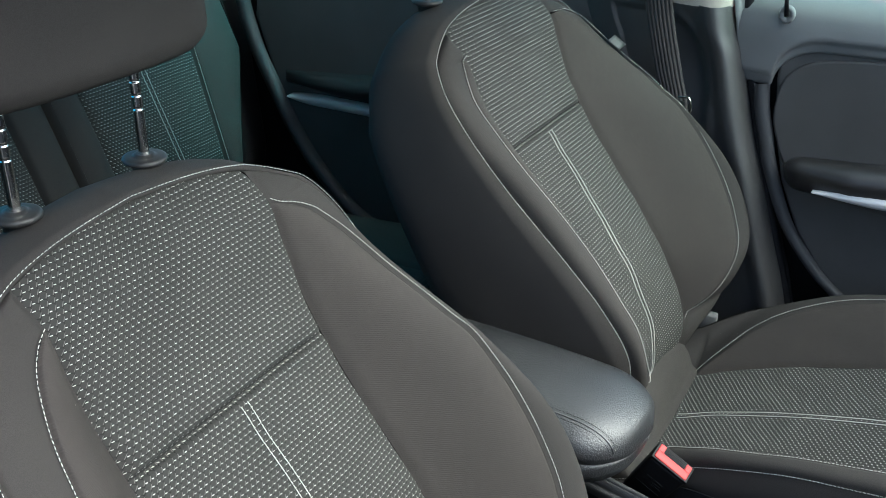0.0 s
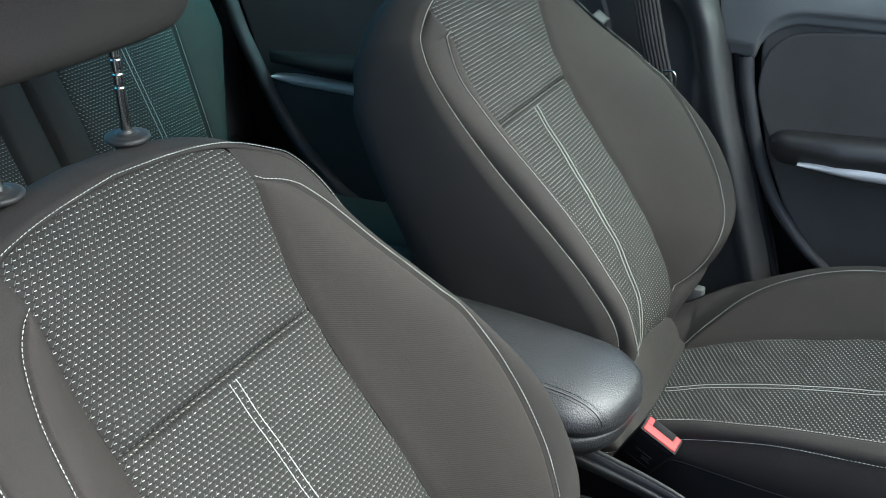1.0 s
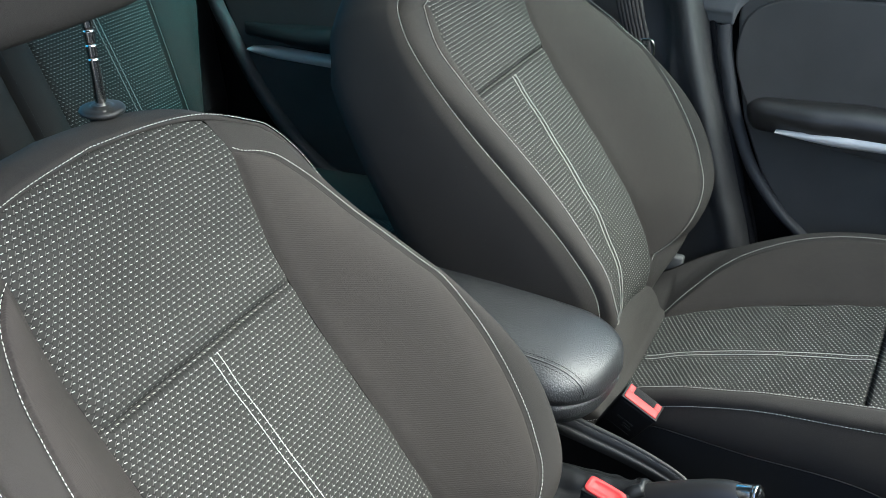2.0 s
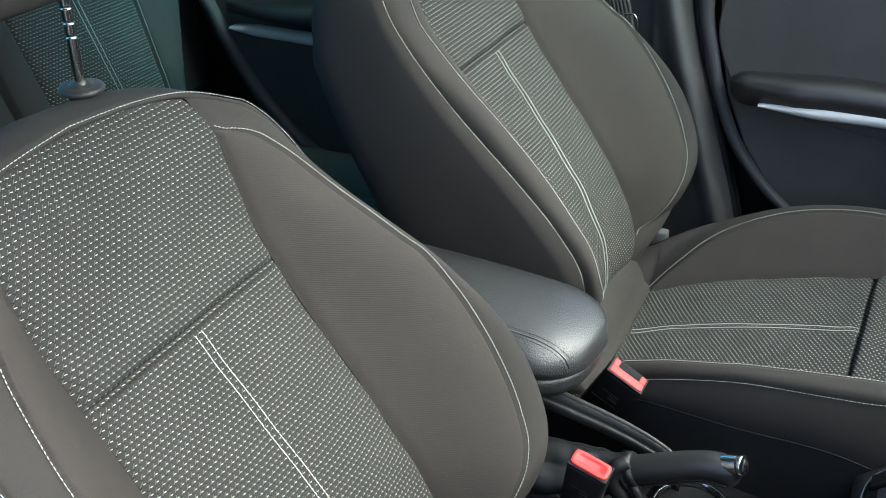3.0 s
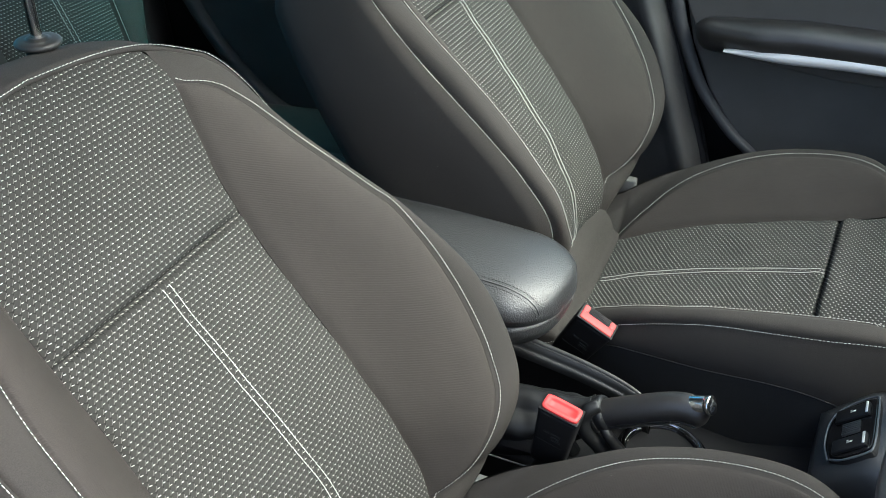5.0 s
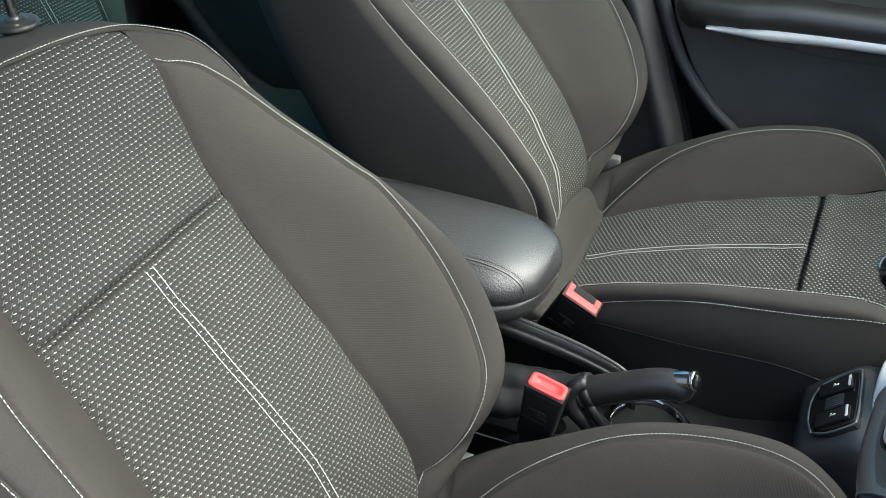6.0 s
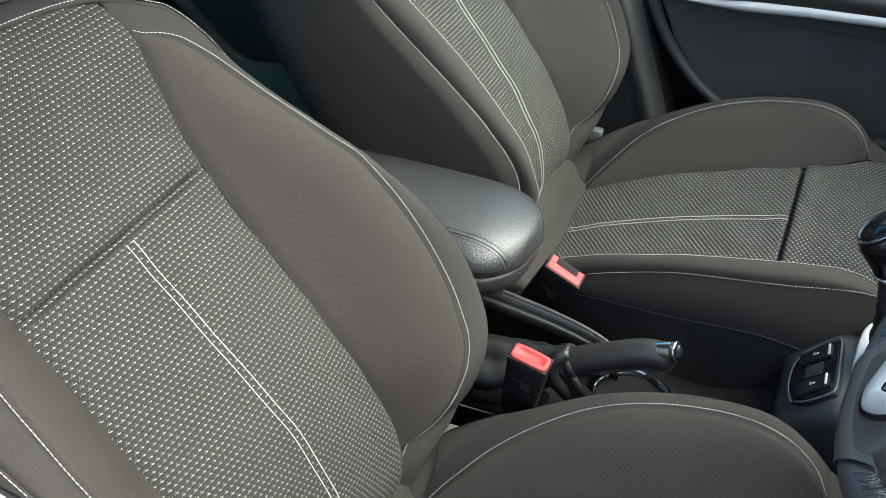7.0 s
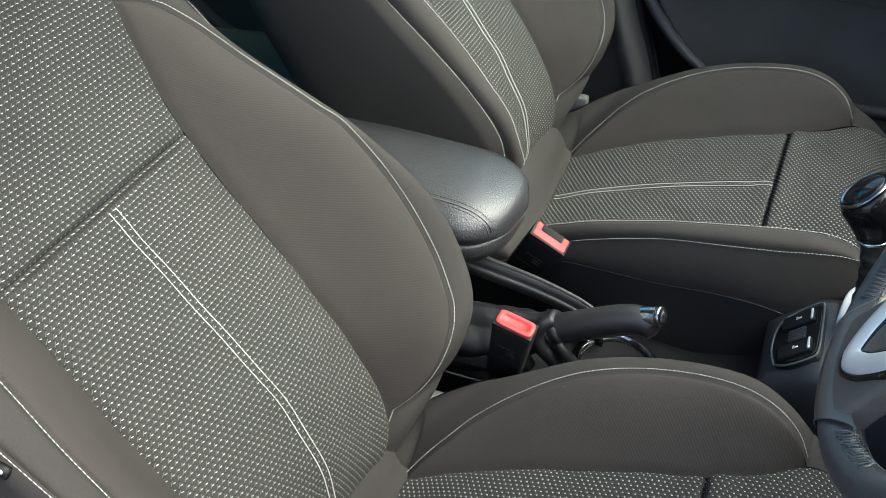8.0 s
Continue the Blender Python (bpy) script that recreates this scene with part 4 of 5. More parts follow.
# grey upper trim, rolled over to the window
z_up = []
for x in np.r_[np.linspace(-.036, .026, 10), .028 + .077 * (1 - np.cos(np.linspace(.05, np.pi / 2, 24))), np.linspace(.12, .95, 30)]:
    k = np.clip((x + .036) / .09, 0, 1)
    inset = .03 * (1 - k) ** 2
    low = .688 + .064 * math.sqrt(max(0, 1 - (np.clip((.105 - x) / .077, 0, 1)) ** 2)) + .012 * np.clip((x - .10) / .4, 0, 1)
    c = catmull([(low, .708), (low + .003, .698), (low + .016, .6955), (low + .021, .690), (low + .026, .688), (max(low + .03, .774), .689), (max(low + .042, .792), .691), (.812, .697), (.827, .712), (.833, .732), (.833, .768)], 30)
    z_up.append([(x - DX, y - DY + inset * .3, z) for z, y in c])
surface("upper_trim", np.array(z_up), GREY, door, "grey soft upper door trim", flip=True)
# edge rim sweeping down the rear of the card
rim = catmull([(.012, .700, .690), (.019, .698, .65), (.034, .696, .60), (.049, .696, .550), (.088, .696, .462), (.136, .696, .398), (.185, .697, .352), (.26, .70, .305), (.40, .70, .262), (.70, .70, .245)], 120)
rr = []
for i, p in enumerate(rim):
    w = .0120 - .003 * min(1, i / 40)
    t = rim[min(i + 1, 119)] - rim[max(i - 1, 0)]; t /= np.linalg.norm(t)
    n = np.array([-t[2], 0, t[0]])
    n = n if n[0] > 0 else -n
    rr.append([(p + n * a * w + np.array([0, b, 0]) - np.array([DX, DY, 0])) for a, b in ((-1.2, .02), (-1, .003), (-.7, -.003), (-.2, -.006), (.4, -.0055), (.9, -.002), (1.15, .008))])
surface("edge_rim", np.array(rr), RIMGREY, door, "grey moulded edge of the door card")
# inset panel with a soft rounded corner
ins = [(.95, .760), (.30, .756), (.19, .752), (.105, .742), (.070, .728), (.046, .700), (.040, .64), (.056, .59), (.08, .548), (.12, .52), (.30, .50), (.95, .49)]
door_sheet("inset_panel", [tuple(p) for p in np.vstack([catmull(ins[:-1], 70), ins[-1:]])], .697, .706, INSET, "soft black inset door panel", bevel=.004)
# arm rest bulge
rows = []
for k in np.linspace(0, 1, 90) ** 1.6:
    x = .072 + .70 * k
    b_ = math.sqrt(1 - (1 - min(1, k / .045)) ** 2)
    g = max(.03, b_ * (.62 + .38 * min(1, k / .16)))
    zt, zb = .557 + .022 * b_ + .016 * min(1, k / .25), .557 - .030 * b_
    d = .055 * g
    c = catmull([(zt - .002, .70), (zt, .70 - d * .6), (zt - .012 * g, .70 - d * .98), (zt - .03 * g, .70 - d * 1.02), (zb + .012, .70 - d * .8), (zb, .70 - d * .5), (zb - .004, .705)], 24)
    rows.append([(x - DX, y - DY, z) for z, y in c])
surface("door_armrest", np.array(rows), GRIP, door, "black padded door armrest", flip=True)
# silver strip under it
rows = []
for k in np.linspace(0, 1, 50):
    x = .128 + .62 * k
    h = .0095 * min(1, (k + .003) / .16) ** .55
    zc = .539 + .006 * min(1, k / .3) + .003 * math.sin(k * 2.2)
    y = .654 - .006 * min(1, k / .15)
    rows.append([(x - DX, y - DY + dy, zc + a * h) for a, dy in ((-1, .02), (-1, .001), (-.5, -.003), (.3, -.0035), (1, .001), (1, .02))])
surface("trim_strip", np.array(rows), SILVER, door, "long satin silver trim strip", flip=True)
# lock pin
tube("lock_pin", np.array([(.036 - DX, .686 - DY, .806), (.033 - DX, .684 - DY, .83), (.029 - DX, .686 - DY, .87), (.028 - DX, .687 - DY, .885)]), [.0035, .0035, .0035, .0045], BLACK, door, "black door lock pin")
a = np.linspace(0, 2 * np.pi, 24, endpoint=False)
ring = np.array([[(.036 - DX + r * math.cos(q), .6875 - DY - h, .808 + r * 1.15 * math.sin(q)) for q in a] for r, h in ((.013, -.004), (.012, .001), (.009, .003), (.006, .002), (.0045, -.001))])
surface("lock_grommet", ring, GREY, door, "grey grommet round the lock pin", closed=True)
# door pocket lip
lip = catmull([(.30, .69, .285), (.36, .672, .315), (.48, .660, .335), (.70, .655, .34), (.92, .655, .34)], 40)
tube("pocket_lip", lip - np.array([DX, DY, 0]), .012, DARK, door)

# ================= rear passenger door =================
door2 = empty("door_2", (-.72, .70, 0))
fix(door2, "closed dark rear door with a silver strip", "door")
prism("door_card", [(-1.00 + .72, .86), (-1.03 + .72, .66), (-.985 + .72, .534), (-.93 + .72, .431), (-.86 + .72, .341), (-.775 + .72, .268), (-.60 + .72, .22), (-.20 + .72, .20), (-.20 + .72, .86)], .0, .08, "y", CARD, door2, bevel=.01)
rim = catmull([(-1.066, .69, .76), (-1.056, .69, .68), (-1.028, .688, .598), (-.994, .686, .534), (-.937, .686, .431), (-.868, .686, .341), (-.785, .688, .268), (-.70, .69, .235), (-.5, .69, .21)], 90)
rr = []
for i, p in enumerate(rim):
    t = rim[min(i + 1, 89)] - rim[max(i - 1, 0)]; t /= np.linalg.norm(t)
    n = np.array([-t[2], 0, t[0]]); n = n if n[0] > 0 else -n
    rr.append([(p + n * aa * .015 + np.array([0, b, 0]) - np.array([-.72, .70, 0])) for aa, b in ((-1.2, .03), (-1, .004), (-.5, -.004), (.4, -.005), (.9, 0), (1.15, .014))])
surface("edge_rim", np.array(rr), RIMGREY, door2, "grey moulded edge of the door card")
rows = []
for k in np.linspace(0, 1, 30):
    x = -.955 + .585 * k
    gq = max(min(1, k / .25) ** .7, .03)
    zt, zb = .556 + .03 * min(1, k / .5), .53
    d = .05 * gq
    c = catmull([(zt, .70), (zt - .002, .70 - d * .7), (zt - .02, .70 - d), (zb + .005, .70 - d * .75), (zb - .004, .702)], 16)
    rows.append([(x + .72, y - .70, z) for z, y in c])
surface("door_armrest", np.array(rows), DARK, door2, flip=True)
rows = []
for k in np.linspace(0, 1, 30):
    x = -.938 + .55 * k
    h = .0100 * min(1, (k + .01) / .12) ** .6
    rows.append([(x + .72, -.022 + dy, .507 + .006 * k + aa * h) for aa, dy in ((-1, .02), (-1, 0), (0, -.004), (1, 0), (1, .02))])
surface("trim_strip", np.array(rows), SILVER, door2, "satin silver trim strip", flip=True)

# ================= rear bench =================
bench = empty("rear_seat", (-.9, 0, .0))
tagged(bench, "charcoal rear bench with dotted cloth and split backrest", "car seat")
VR, WR = np.array([-math.sin(radians(25)), 0, math.cos(radians(25))]), np.array([math.cos(radians(25)), 0, math.sin(radians(25))])


def on_rear(y, v, w):
    y, v, w = np.broadcast_arrays(y, v, w)
    return np.array([0, 0, .42]) + y[..., None] * np.array([0, 1.0, 0]) + v[..., None] * VR + w[..., None] * WR


def rear_strip(name, ya, yb, mat, label, bulge=.006, dip=.006, base=0.0, lean=0.0):
    v = np.linspace(-.20, .46, 40)[:, None]
    k = cosine(24)[None, :]
    a, b = (f(v) if callable(f) else f + 0 * v for f in (ya, yb))
    y = a + (b - a) * k
    d = np.minimum(k, 1 - k) * np.abs(b - a)
    w = base + lean * k + bulge * np.sin(k * np.pi) - groove(d, dip, .005)
    surface(name, on_rear(y, v, w), mat, bench, label, uv=np.stack([y + 0 * v, v + 0 * y], -1))


SIDE_Y = lambda v: .445 + .15 * np.clip(v - .03, -.1, .5)
EDGE_Y = lambda v: .497 + .60 * np.clip(v - .02, -.1, .20)
DOT = "dark dotted rear cloth"
rear_strip("centre_panel", -.13, .040, CLOTH, DOT)
rear_strip("plain_band", .040, .1165, SIDE, "plain charcoal band", base=.0, dip=.012, bulge=.010)
rear_strip("plain_band", .1165, .190, SIDE, "plain charcoal band at the backrest split", base=.0, dip=.012, bulge=.018)
rear_strip("side_panel", .190, SIDE_Y, CLOTH, DOT, bulge=.010)
rear_strip("outer_bolster", SIDE_Y, EDGE_Y, SIDE, "plain charcoal side bolster", bulge=.014, lean=-.01)
rear_strip("centre_band", -.30, -.13, SIDE, "plain charcoal band")
rear_strip("side_panel", -.56, -.30, CLOTH, DOT, bulge=.010)
v = np.linspace(-.15, .44, 100)
for off in (-.005, .005):
    stitches("centre_seam", on_rear(np.full(100, .331 + off), v, np.full(100, .0105)), bench, pitch=.0049, length=.0046, width=.0011, normal=np.tile(WR, (100, 1)))
stitches("side_seam", on_rear(SIDE_Y(v) + .004, v, np.full(100, .001)), bench, normal=np.tile(WR, (100, 1)))
stitches("band_seam", on_rear(np.full(100, .124), v, np.full(100, .008)), bench, mat=DTHREAD, normal=np.tile(WR, (100, 1)))
vv = np.linspace(-.2, .46, 30)
e = EDGE_Y(vv)
surface("bench_side", np.stack([on_rear(e + dy, vv, np.full(30, w)) for dy, w in ((0, -.012), (.012, -.03), (.014, -.07), (.0, -.12))], 1), SIDE, bench)
# bench cushion
s = np.linspace(0, 1, 40)[:, None]
for nm, ya, yb, mat, lb in (("cushion_panel", .10, .47, CLOTH, DOT), ("cushion_side", .47, .64, SIDE, "plain charcoal cloth"), ("cushion_middle", -.10, .10, SIDE, "plain charcoal cloth"), ("cushion_panel", -.47, -.10, CLOTH, DOT)):
    k = cosine(24)[None, :]
    x = .02 + .46 * s
    y = ya + (yb - ya) * k
    z = .285 + .035 * s - .16 * np.clip((s - .88) / .12, 0, 1) ** 2 + .008 * np.sin(k * np.pi) - groove(np.minimum(k, 1 - k) * (yb - ya), .006, .005)
    surface(nm, np.stack(np.broadcast_arrays(x, y, z), -1), mat, bench, lb, uv=np.stack(np.broadcast_arrays(y, x), -1), flip=True)

# ================= centre armrest =================
arm = empty("armrest", (-.08, .035, .38))
tagged(arm, "black grained leather armrest with dark double stitching between the seats", "armrest")
AX = np.array([-.08, .035, .38])
XN, YC = .072, .030
SECTION = catmull([(-.080, 0), (-.085, .22), (-.078, .52), (-.057, .78), (-.03, .92), (.0, .985), (.03, 1.0), (.055, .95), (.074, .75), (.083, .4), (.080, 0)], 60)


def arm_ring(x, zlo, zhi, grow=0.0):
    """Cross-section of the lid: a domed top over rolled sides, shrinking towards the nose."""
    k = np.clip((XN + grow - x) / .080, 0, 1)
    nose = math.sqrt(max(1 - (1 - k) ** 2.3, 0))
    low = .42 + .58 * nose
    y = SECTION[:, 0] * (nose + .001) * (1 + grow / .08)
    z = zlo + SECTION[:, 1] * (zhi - zlo) * low
    y0 = .020 * (1 - nose)
    close = math.sqrt(1 - (1 - min(1, k / .16)) ** 2)
    mid_z = zlo + .22 * (zhi - zlo)
    y, z = y * close, mid_z + (z - mid_z) * close
    return np.stack([np.full(len(y), x), YC + y + y0, z], -1) - AX


def shell_ring(x):
    k = np.clip((XN - .003 - x) / .080, 0, 1)
    nose = math.sqrt(max(1 - (1 - k) ** 2.3, 0))
    prof = [(-.079, .4285), (-.082, .422), (-.080, .410), (-.068, .394), (-.035, .386), (.03, .386), (.066, .394), (.079, .410), (.081, .422), (.078, .4285)]
    close = math.sqrt(1 - (1 - min(1, k / .16)) ** 2)
    return np.array([(x, YC + y * (nose * close + .001) + .020 * (1 - nose), .4285 + (z - .4285) * (.2 + .8 * nose) * max(close, .05)) for y, z in prof]) - AX


xs = np.r_[np.linspace(-.32, -.02, 16), XN - .080 * (1 - np.sin(np.linspace(.12, np.pi / 2, 30)))]
xs = np.r_[np.clip(xs, -.32, XN - .0006), XN - .0003, XN - .00004]
lid_hi = lambda x: .4795 + .0145 * (1 - (1 - np.clip((.06 - x) / .22, 0, 1)) ** 2)
surface("lid", np.array([arm_ring(x, .431, lid_hi(x)) for x in xs]), LEATHER, arm, "grained black leather lid", closed=True, caps=True)
surface("lower_shell", np.array([shell_ring(min(x, XN - .0035)) for x in xs]), LEATHER, arm, "black leather lower shell", closed=True, caps=True)


def arm_line(y, x0, x1, n=120):
    """A seam along the lid at one distance across, bending down over the nose."""
    P = []
    for x in np.linspace(x0, x1, n):
        ring = arm_ring(x, .431, lid_hi(x)) + AX
        half = ring[4:-4]
        P.append((x, y, np.interp(y, half[:, 1], half[:, 2])))
    return np.array(P) - AX


def arm_normal(P):
    n = np.gradient(P, axis=0)
    return np.stack([-n[:, 2], -.45 * n[:, 0], n[:, 0]], 1)


for off in (-.0042, .0042):
    ln = arm_line(-.027 + off, -.25, .0475)
    stitches("lid_seam", ln, arm, mat=DTHREAD, pitch=.0046, length=.0034, width=.0010, lift=.0003, normal=arm_normal(ln), label="dark double stitching")
tube("seam_fold", arm_line(-.027, -.25, .0485) - np.array([0, 0, .0004]), .0013, LEATHER, arm, n=6)
stitches("far_seam", arm_line(.087, -.25, .035), arm, mat=RIMGREY, pitch=.0046, length=.0034, width=.0010)
part("arm_hinge", box_bm((.10, .07, .16), (-.16, 0, -.05), .015), BLACK, arm)

# ================= console =================
con = empty("centre_console", (.15, .02, .16))
tagged(con, "black moulded centre console with a cup holder and chrome ring", "console")
CO = np.array([.15, .02, .16])
rows = []
for x in np.linspace(-.36, .40, 40):
    zt = .245 + .03 * np.clip((x - .30) / .12, 0, 1)
    hw = .085
    c = catmull([(-hw - .01, .10), (-hw, .20), (-hw + .004, zt - .01), (-hw + .015, zt), (-.03, zt - .004), (.03, zt - .004), (hw - .015, zt), (hw - .004, zt - .01), (hw, .20), (hw + .01, .10)], 40)
    rows.append([(x - CO[0], y, z - CO[2]) for y, z in c])
surface("console_body", np.array(rows), BLACK, con, flip=True)
# padded rim sweeping forward from under the armrest
path = catmull([(-.16, .052, .352), (-.05, .051, .347), (.011, .05, .339), (.05, .05, .332), (.089, .049, .325), (.128, .047, .316), (.160, .044, .306), (.178, .042, .294), (.186, .041, .272)], 60)
rr = []
for i, p in enumerate(path):
    w = .0125 * (1 - .45 * (i / 59) ** 2)
    rr.append([(p + np.array([0, a * w, b]) - CO) for a, b in ((-.92, -.022), (-.96, -.016), (-.90, -.0125), (-.76, -.0102), (-.60, -.0098), (-.45, -.0115), (-.36, -.0145), (-.24, -.009), (-.02, -.001), (.12, -.0005), (.17, -.003), (.22, .0), (.5, .0035), (.85, .001), (1.1, -.012), (1.2, -.10))])
surface("console_rim", np.array(rr), SOFT, con, "black leather rim with a sewn ridge", flip=True)
wall = np.array([[p + np.array([0, .006, b]) - CO for b in (-.012, -.04, -.09, -.13)] for p in path])
surface("console_wall", wall, BLACK, con, "dark well beside the rim")
stitches("rim_seam", path - CO + np.array([0, .0005, -.0005]), con, mat=DTHREAD, pitch=.005)
# carpeted side strip with a pale lower edge, beside the driver's buckle
prism("side_strip", [(-.12 - CO[0], .262 - CO[2]), (.075 - CO[0], .262 - CO[2]), (.082 - CO[0], .272 - CO[2]), (.078 - CO[0], .2845 - CO[2]), (-.12 - CO[0], .2935 - CO[2])], -.0905, -.0845, "y", FELT, con, "charcoal felt side strip", bevel=.002)
tube("strip_edge", catmull([(-.12, -.0915, .2635), (.0, -.0915, .2625), (.060, -.0915, .2615), (.080, -.089, .262)], 24) - CO, .0012, RIMGREY, con, "pale moulded edge", n=8)
# cup holder ring
a = np.linspace(0, 2 * np.pi, 64)
ring_p = np.array([[(.209 + r * math.cos(q), .018 + r * math.sin(q), z) for q in a[:-1]] for r, z in ((.0530, .244), (.0525, .2495), (.0500, .2520), (.0470, .2505), (.0455, .242))]) - CO
surface("chrome_ring", ring_p, CHROME, con, "chrome ring of the cup holder", closed=True)
cup = np.array([[(.209 + r * math.cos(q), .018 + r * math.sin(q), z) for q in a] for r, z in ((.058, .2435), (.052, .2470), (.0455, .2470), (.044, .238), (.042, .185), (.0, .184))]) - CO
surface("cup_holder", cup, GLOSS, con, "gloss black cup holder", flip=False)
# front stack that carries the switches
rows = []
for k in np.linspace(0, 1, 20):
    x = .383 + .19 * k
    zt = .3275 + min(.175 * k, .0500)
    hw = .062 + .02 * k
    c = catmull([(-hw - .012, .10), (-hw - .006, zt - .05), (-hw, zt - .012), (-hw + .012, zt), (0, zt + .003), (hw - .012, zt), (hw, zt - .012), (hw + .006, zt - .05), (hw + .012, .10)], 36)
    rows.append([(x - CO[0], y - .002, z - CO[2]) for y, z in c])
surface("console_front", np.array(rows), CONSOLE, con, "dark textured front of the console", flip=True, caps=True)

# switch panel
sw = empty("switch_panel", (.412, .012, .3615))
tagged(sw, "gloss black switch panel with two seat-heater buttons", "switch panel")
sw.matrix_world = pose(.4205, .010, .3662, 0, -42, 0)
outl = catmull([(-.030, -.038), (-.036, -.010), (-.034, .022), (-.024, .040), (-.004, .047), (.018, .047), (.0245, .040), (.025, .0), (.0235, -.038), (.016, -.046), (-.012, -.046), (-.030, -.038)], 80)[:-1]
tube("bezel", np.column_stack([outl * 1.05, np.full(len(outl), .0030)]), .0013, BEZEL, sw, "grey bezel", n=8, closed=True)
prism("backing", [tuple(p) for p in outl * 1.04], -.012, .001, "z", DARK, sw, bevel=.001)
prism("face", [tuple(p) for p in outl * .96], .0, .0040, "z", GLOSS, sw, bevel=.001)
for sg in (-1, 1):
    b = part("button", box_bm((.042, .022, .005), (-.004, sg * .027, .0055), .0018), BLACK, sw, "black rocker button")
    # highlight at the button's end, modelled as a small silver bar
    part("edge_highlight", box_bm((.003, .019, .0016), (.0145, sg * .027, .0085), .0006), SILVER, b, "pale bar standing for the highlight on the button's end")
    part("symbol", box_bm((.006, .0022, .0004), (-.002, sg * .027, .0083), 0), THREAD, b, "white seat mark")
    part("symbol", box_bm((.0022, .005, .0004), (-.005, sg * .027 + .001, .0083), 0), THREAD, b, "white seat mark")
for i in range(6):
    part("grille_slat", box_bm((.022, .0014, .0034), (-.004, -.0085 + i * .0034, .0056), .0004), RIMGREY, sw)

# gear lever
gl = empty("gear_lever", (.487, .022, .40))
tagged(gl, "gear lever with a gloss black knob, chrome band and leather boot", "gear lever")
a = np.linspace(0, 2 * np.pi, 44, endpoint=False)
to_lever = Matrix.Translation((-.487, -.022, -.40))
lever_i = to_lever @ axes_pose((.450, .018, .558), (-.68, .03, .70), (1, 0, .9))
neck_i = to_lever @ axes_pose((.461, .020, .513), (-.20, .0, .98), (1, 0, .2))


def turned(name, prof, mat, label, m=lever_i):
    pts = np.array([[tuple(m @ Vector((r * math.cos(q), r * math.sin(q), h))) for q in a] for r, h in prof])
    return surface(name, pts, mat, gl, label, closed=True, flip=True, caps=True)


# body of the knob, flowing from the tilted cap down into the neck
top_c, top_n = lever_i @ Vector((0, 0, .014)), lever_i.to_3x3() @ Vector((0, 0, 1))
low_c, low_n = neck_i @ Vector((0, 0, .001)), neck_i.to_3x3() @ Vector((0, 0, 1))
girth = table([(0, .0282), (.08, .0305), (.22, .0318), (.40, .0302), (.58, .0280), (.76, .0240), (.90, .0200), (1.0, .0172)])
side = lever_i.to_3x3() @ Vector((0, 1, 0))
rows = []
for k in np.linspace(0, 1, 30):
    c = top_c * (1 - k) ** 3 + (top_c - top_n * .018) * 3 * k * (1 - k) ** 2 + (low_c + low_n * .030) * 3 * k * k * (1 - k) + low_c * k ** 3
    z_ = (top_n * (1 - k) + low_n * k).normalized()
    x_ = side.cross(z_).normalized()
    y_ = z_.cross(x_)
    r = float(girth(k)[0])
    rows.append([tuple(c + (x_ * math.cos(q) + y_ * math.sin(q)) * r) for q in a])
surface("knob", np.array(rows), GLOSS, gl, "gloss black rounded knob tapering to its neck", closed=True, caps=True)
turned("knob_cap", [(.003, .0232), (.010, .0226), (.017, .0210), (.0225, .0188), (.0250, .0166)], GLOSS, "domed cap with a pale shift pattern")
turned("knob_band", [(.0250, .0164), (.0253, .0180), (.0268, .0182), (.0282, .0168), (.0287, .0142)], DIM, "dark chrome band")
turned("neck_ring", [(.0155, .0022), (.0175, .0016), (.0179, .0), (.0175, -.0016), (.0155, -.0022)], CHROME, "thin chrome neck ring", neck_i)
for k, (px_, py_, sx_, sy_) in enumerate(((-.008, .0, .0012, .016), (.0, .0, .0012, .016), (.008, .0, .0012, .016), (.0, .0, .017, .0012), (-.008, .0105, .003, .002), (.0, .0105, .003, .002), (.008, .0105, .003, .002), (-.008, -.0105, .003, .002), (.0, -.0105, .003, .002), (.008, -.0105, .003, .002))):
    part("shift_mark", box_bm((sx_, sy_, .0006), (px_, py_, .0236 - 7.0 * (px_ ** 2 + py_ ** 2)), 0, m=lever_i), THREAD, gl, "pale shift pattern mark")
rows = []
for k in np.linspace(0, 1, 40):
    c = np.array([.461, .020, .515]) * (1 - k) + np.array([.492, .026, .415]) * k - np.array([.487, .022, .40])
    r = .0145 + .004 * k + .012 * k ** 3
    fold = .0010 * math.sin(k * 30) * (1 - .3 * k)
    rows.append([(c[0] + (r + fold + .0016 * math.sin(5 * q + k * 6)) * math.cos(q), c[1] + (r + fold) * math.sin(q), c[2]) for q in a])
surface("boot", np.array(rows), GRIP, gl, "folded black leather boot", closed=True, flip=True)
plate = empty("shifter_surround", (.47, .030, .36))
tagged(plate, "satin silver surround of the gear lever", "trim")
PO = np.array([.47, .030, .36])
path = catmull([(.470, -.024, .378), (.458, -.018, .380), (.455, .005, .383), (.457, .040, .386), (.462, .075, .388), (.470, .092, .390), (.49, .100, .400), (.54, .102, .44)], 70)
sur = []
for p in path:
    sur.append([(p[0] + a_ - PO[0], p[1] - PO[1] + .2 * a_, p[2] + b_ - PO[2]) for a_, b_ in ((-.004, -.02), (-.003, .0), (-.001, .003), (.008, .0062), (.017, .0072), (.020, .005), (.021, -.01))])
surface("frame", np.array(sur), PALE, plate)

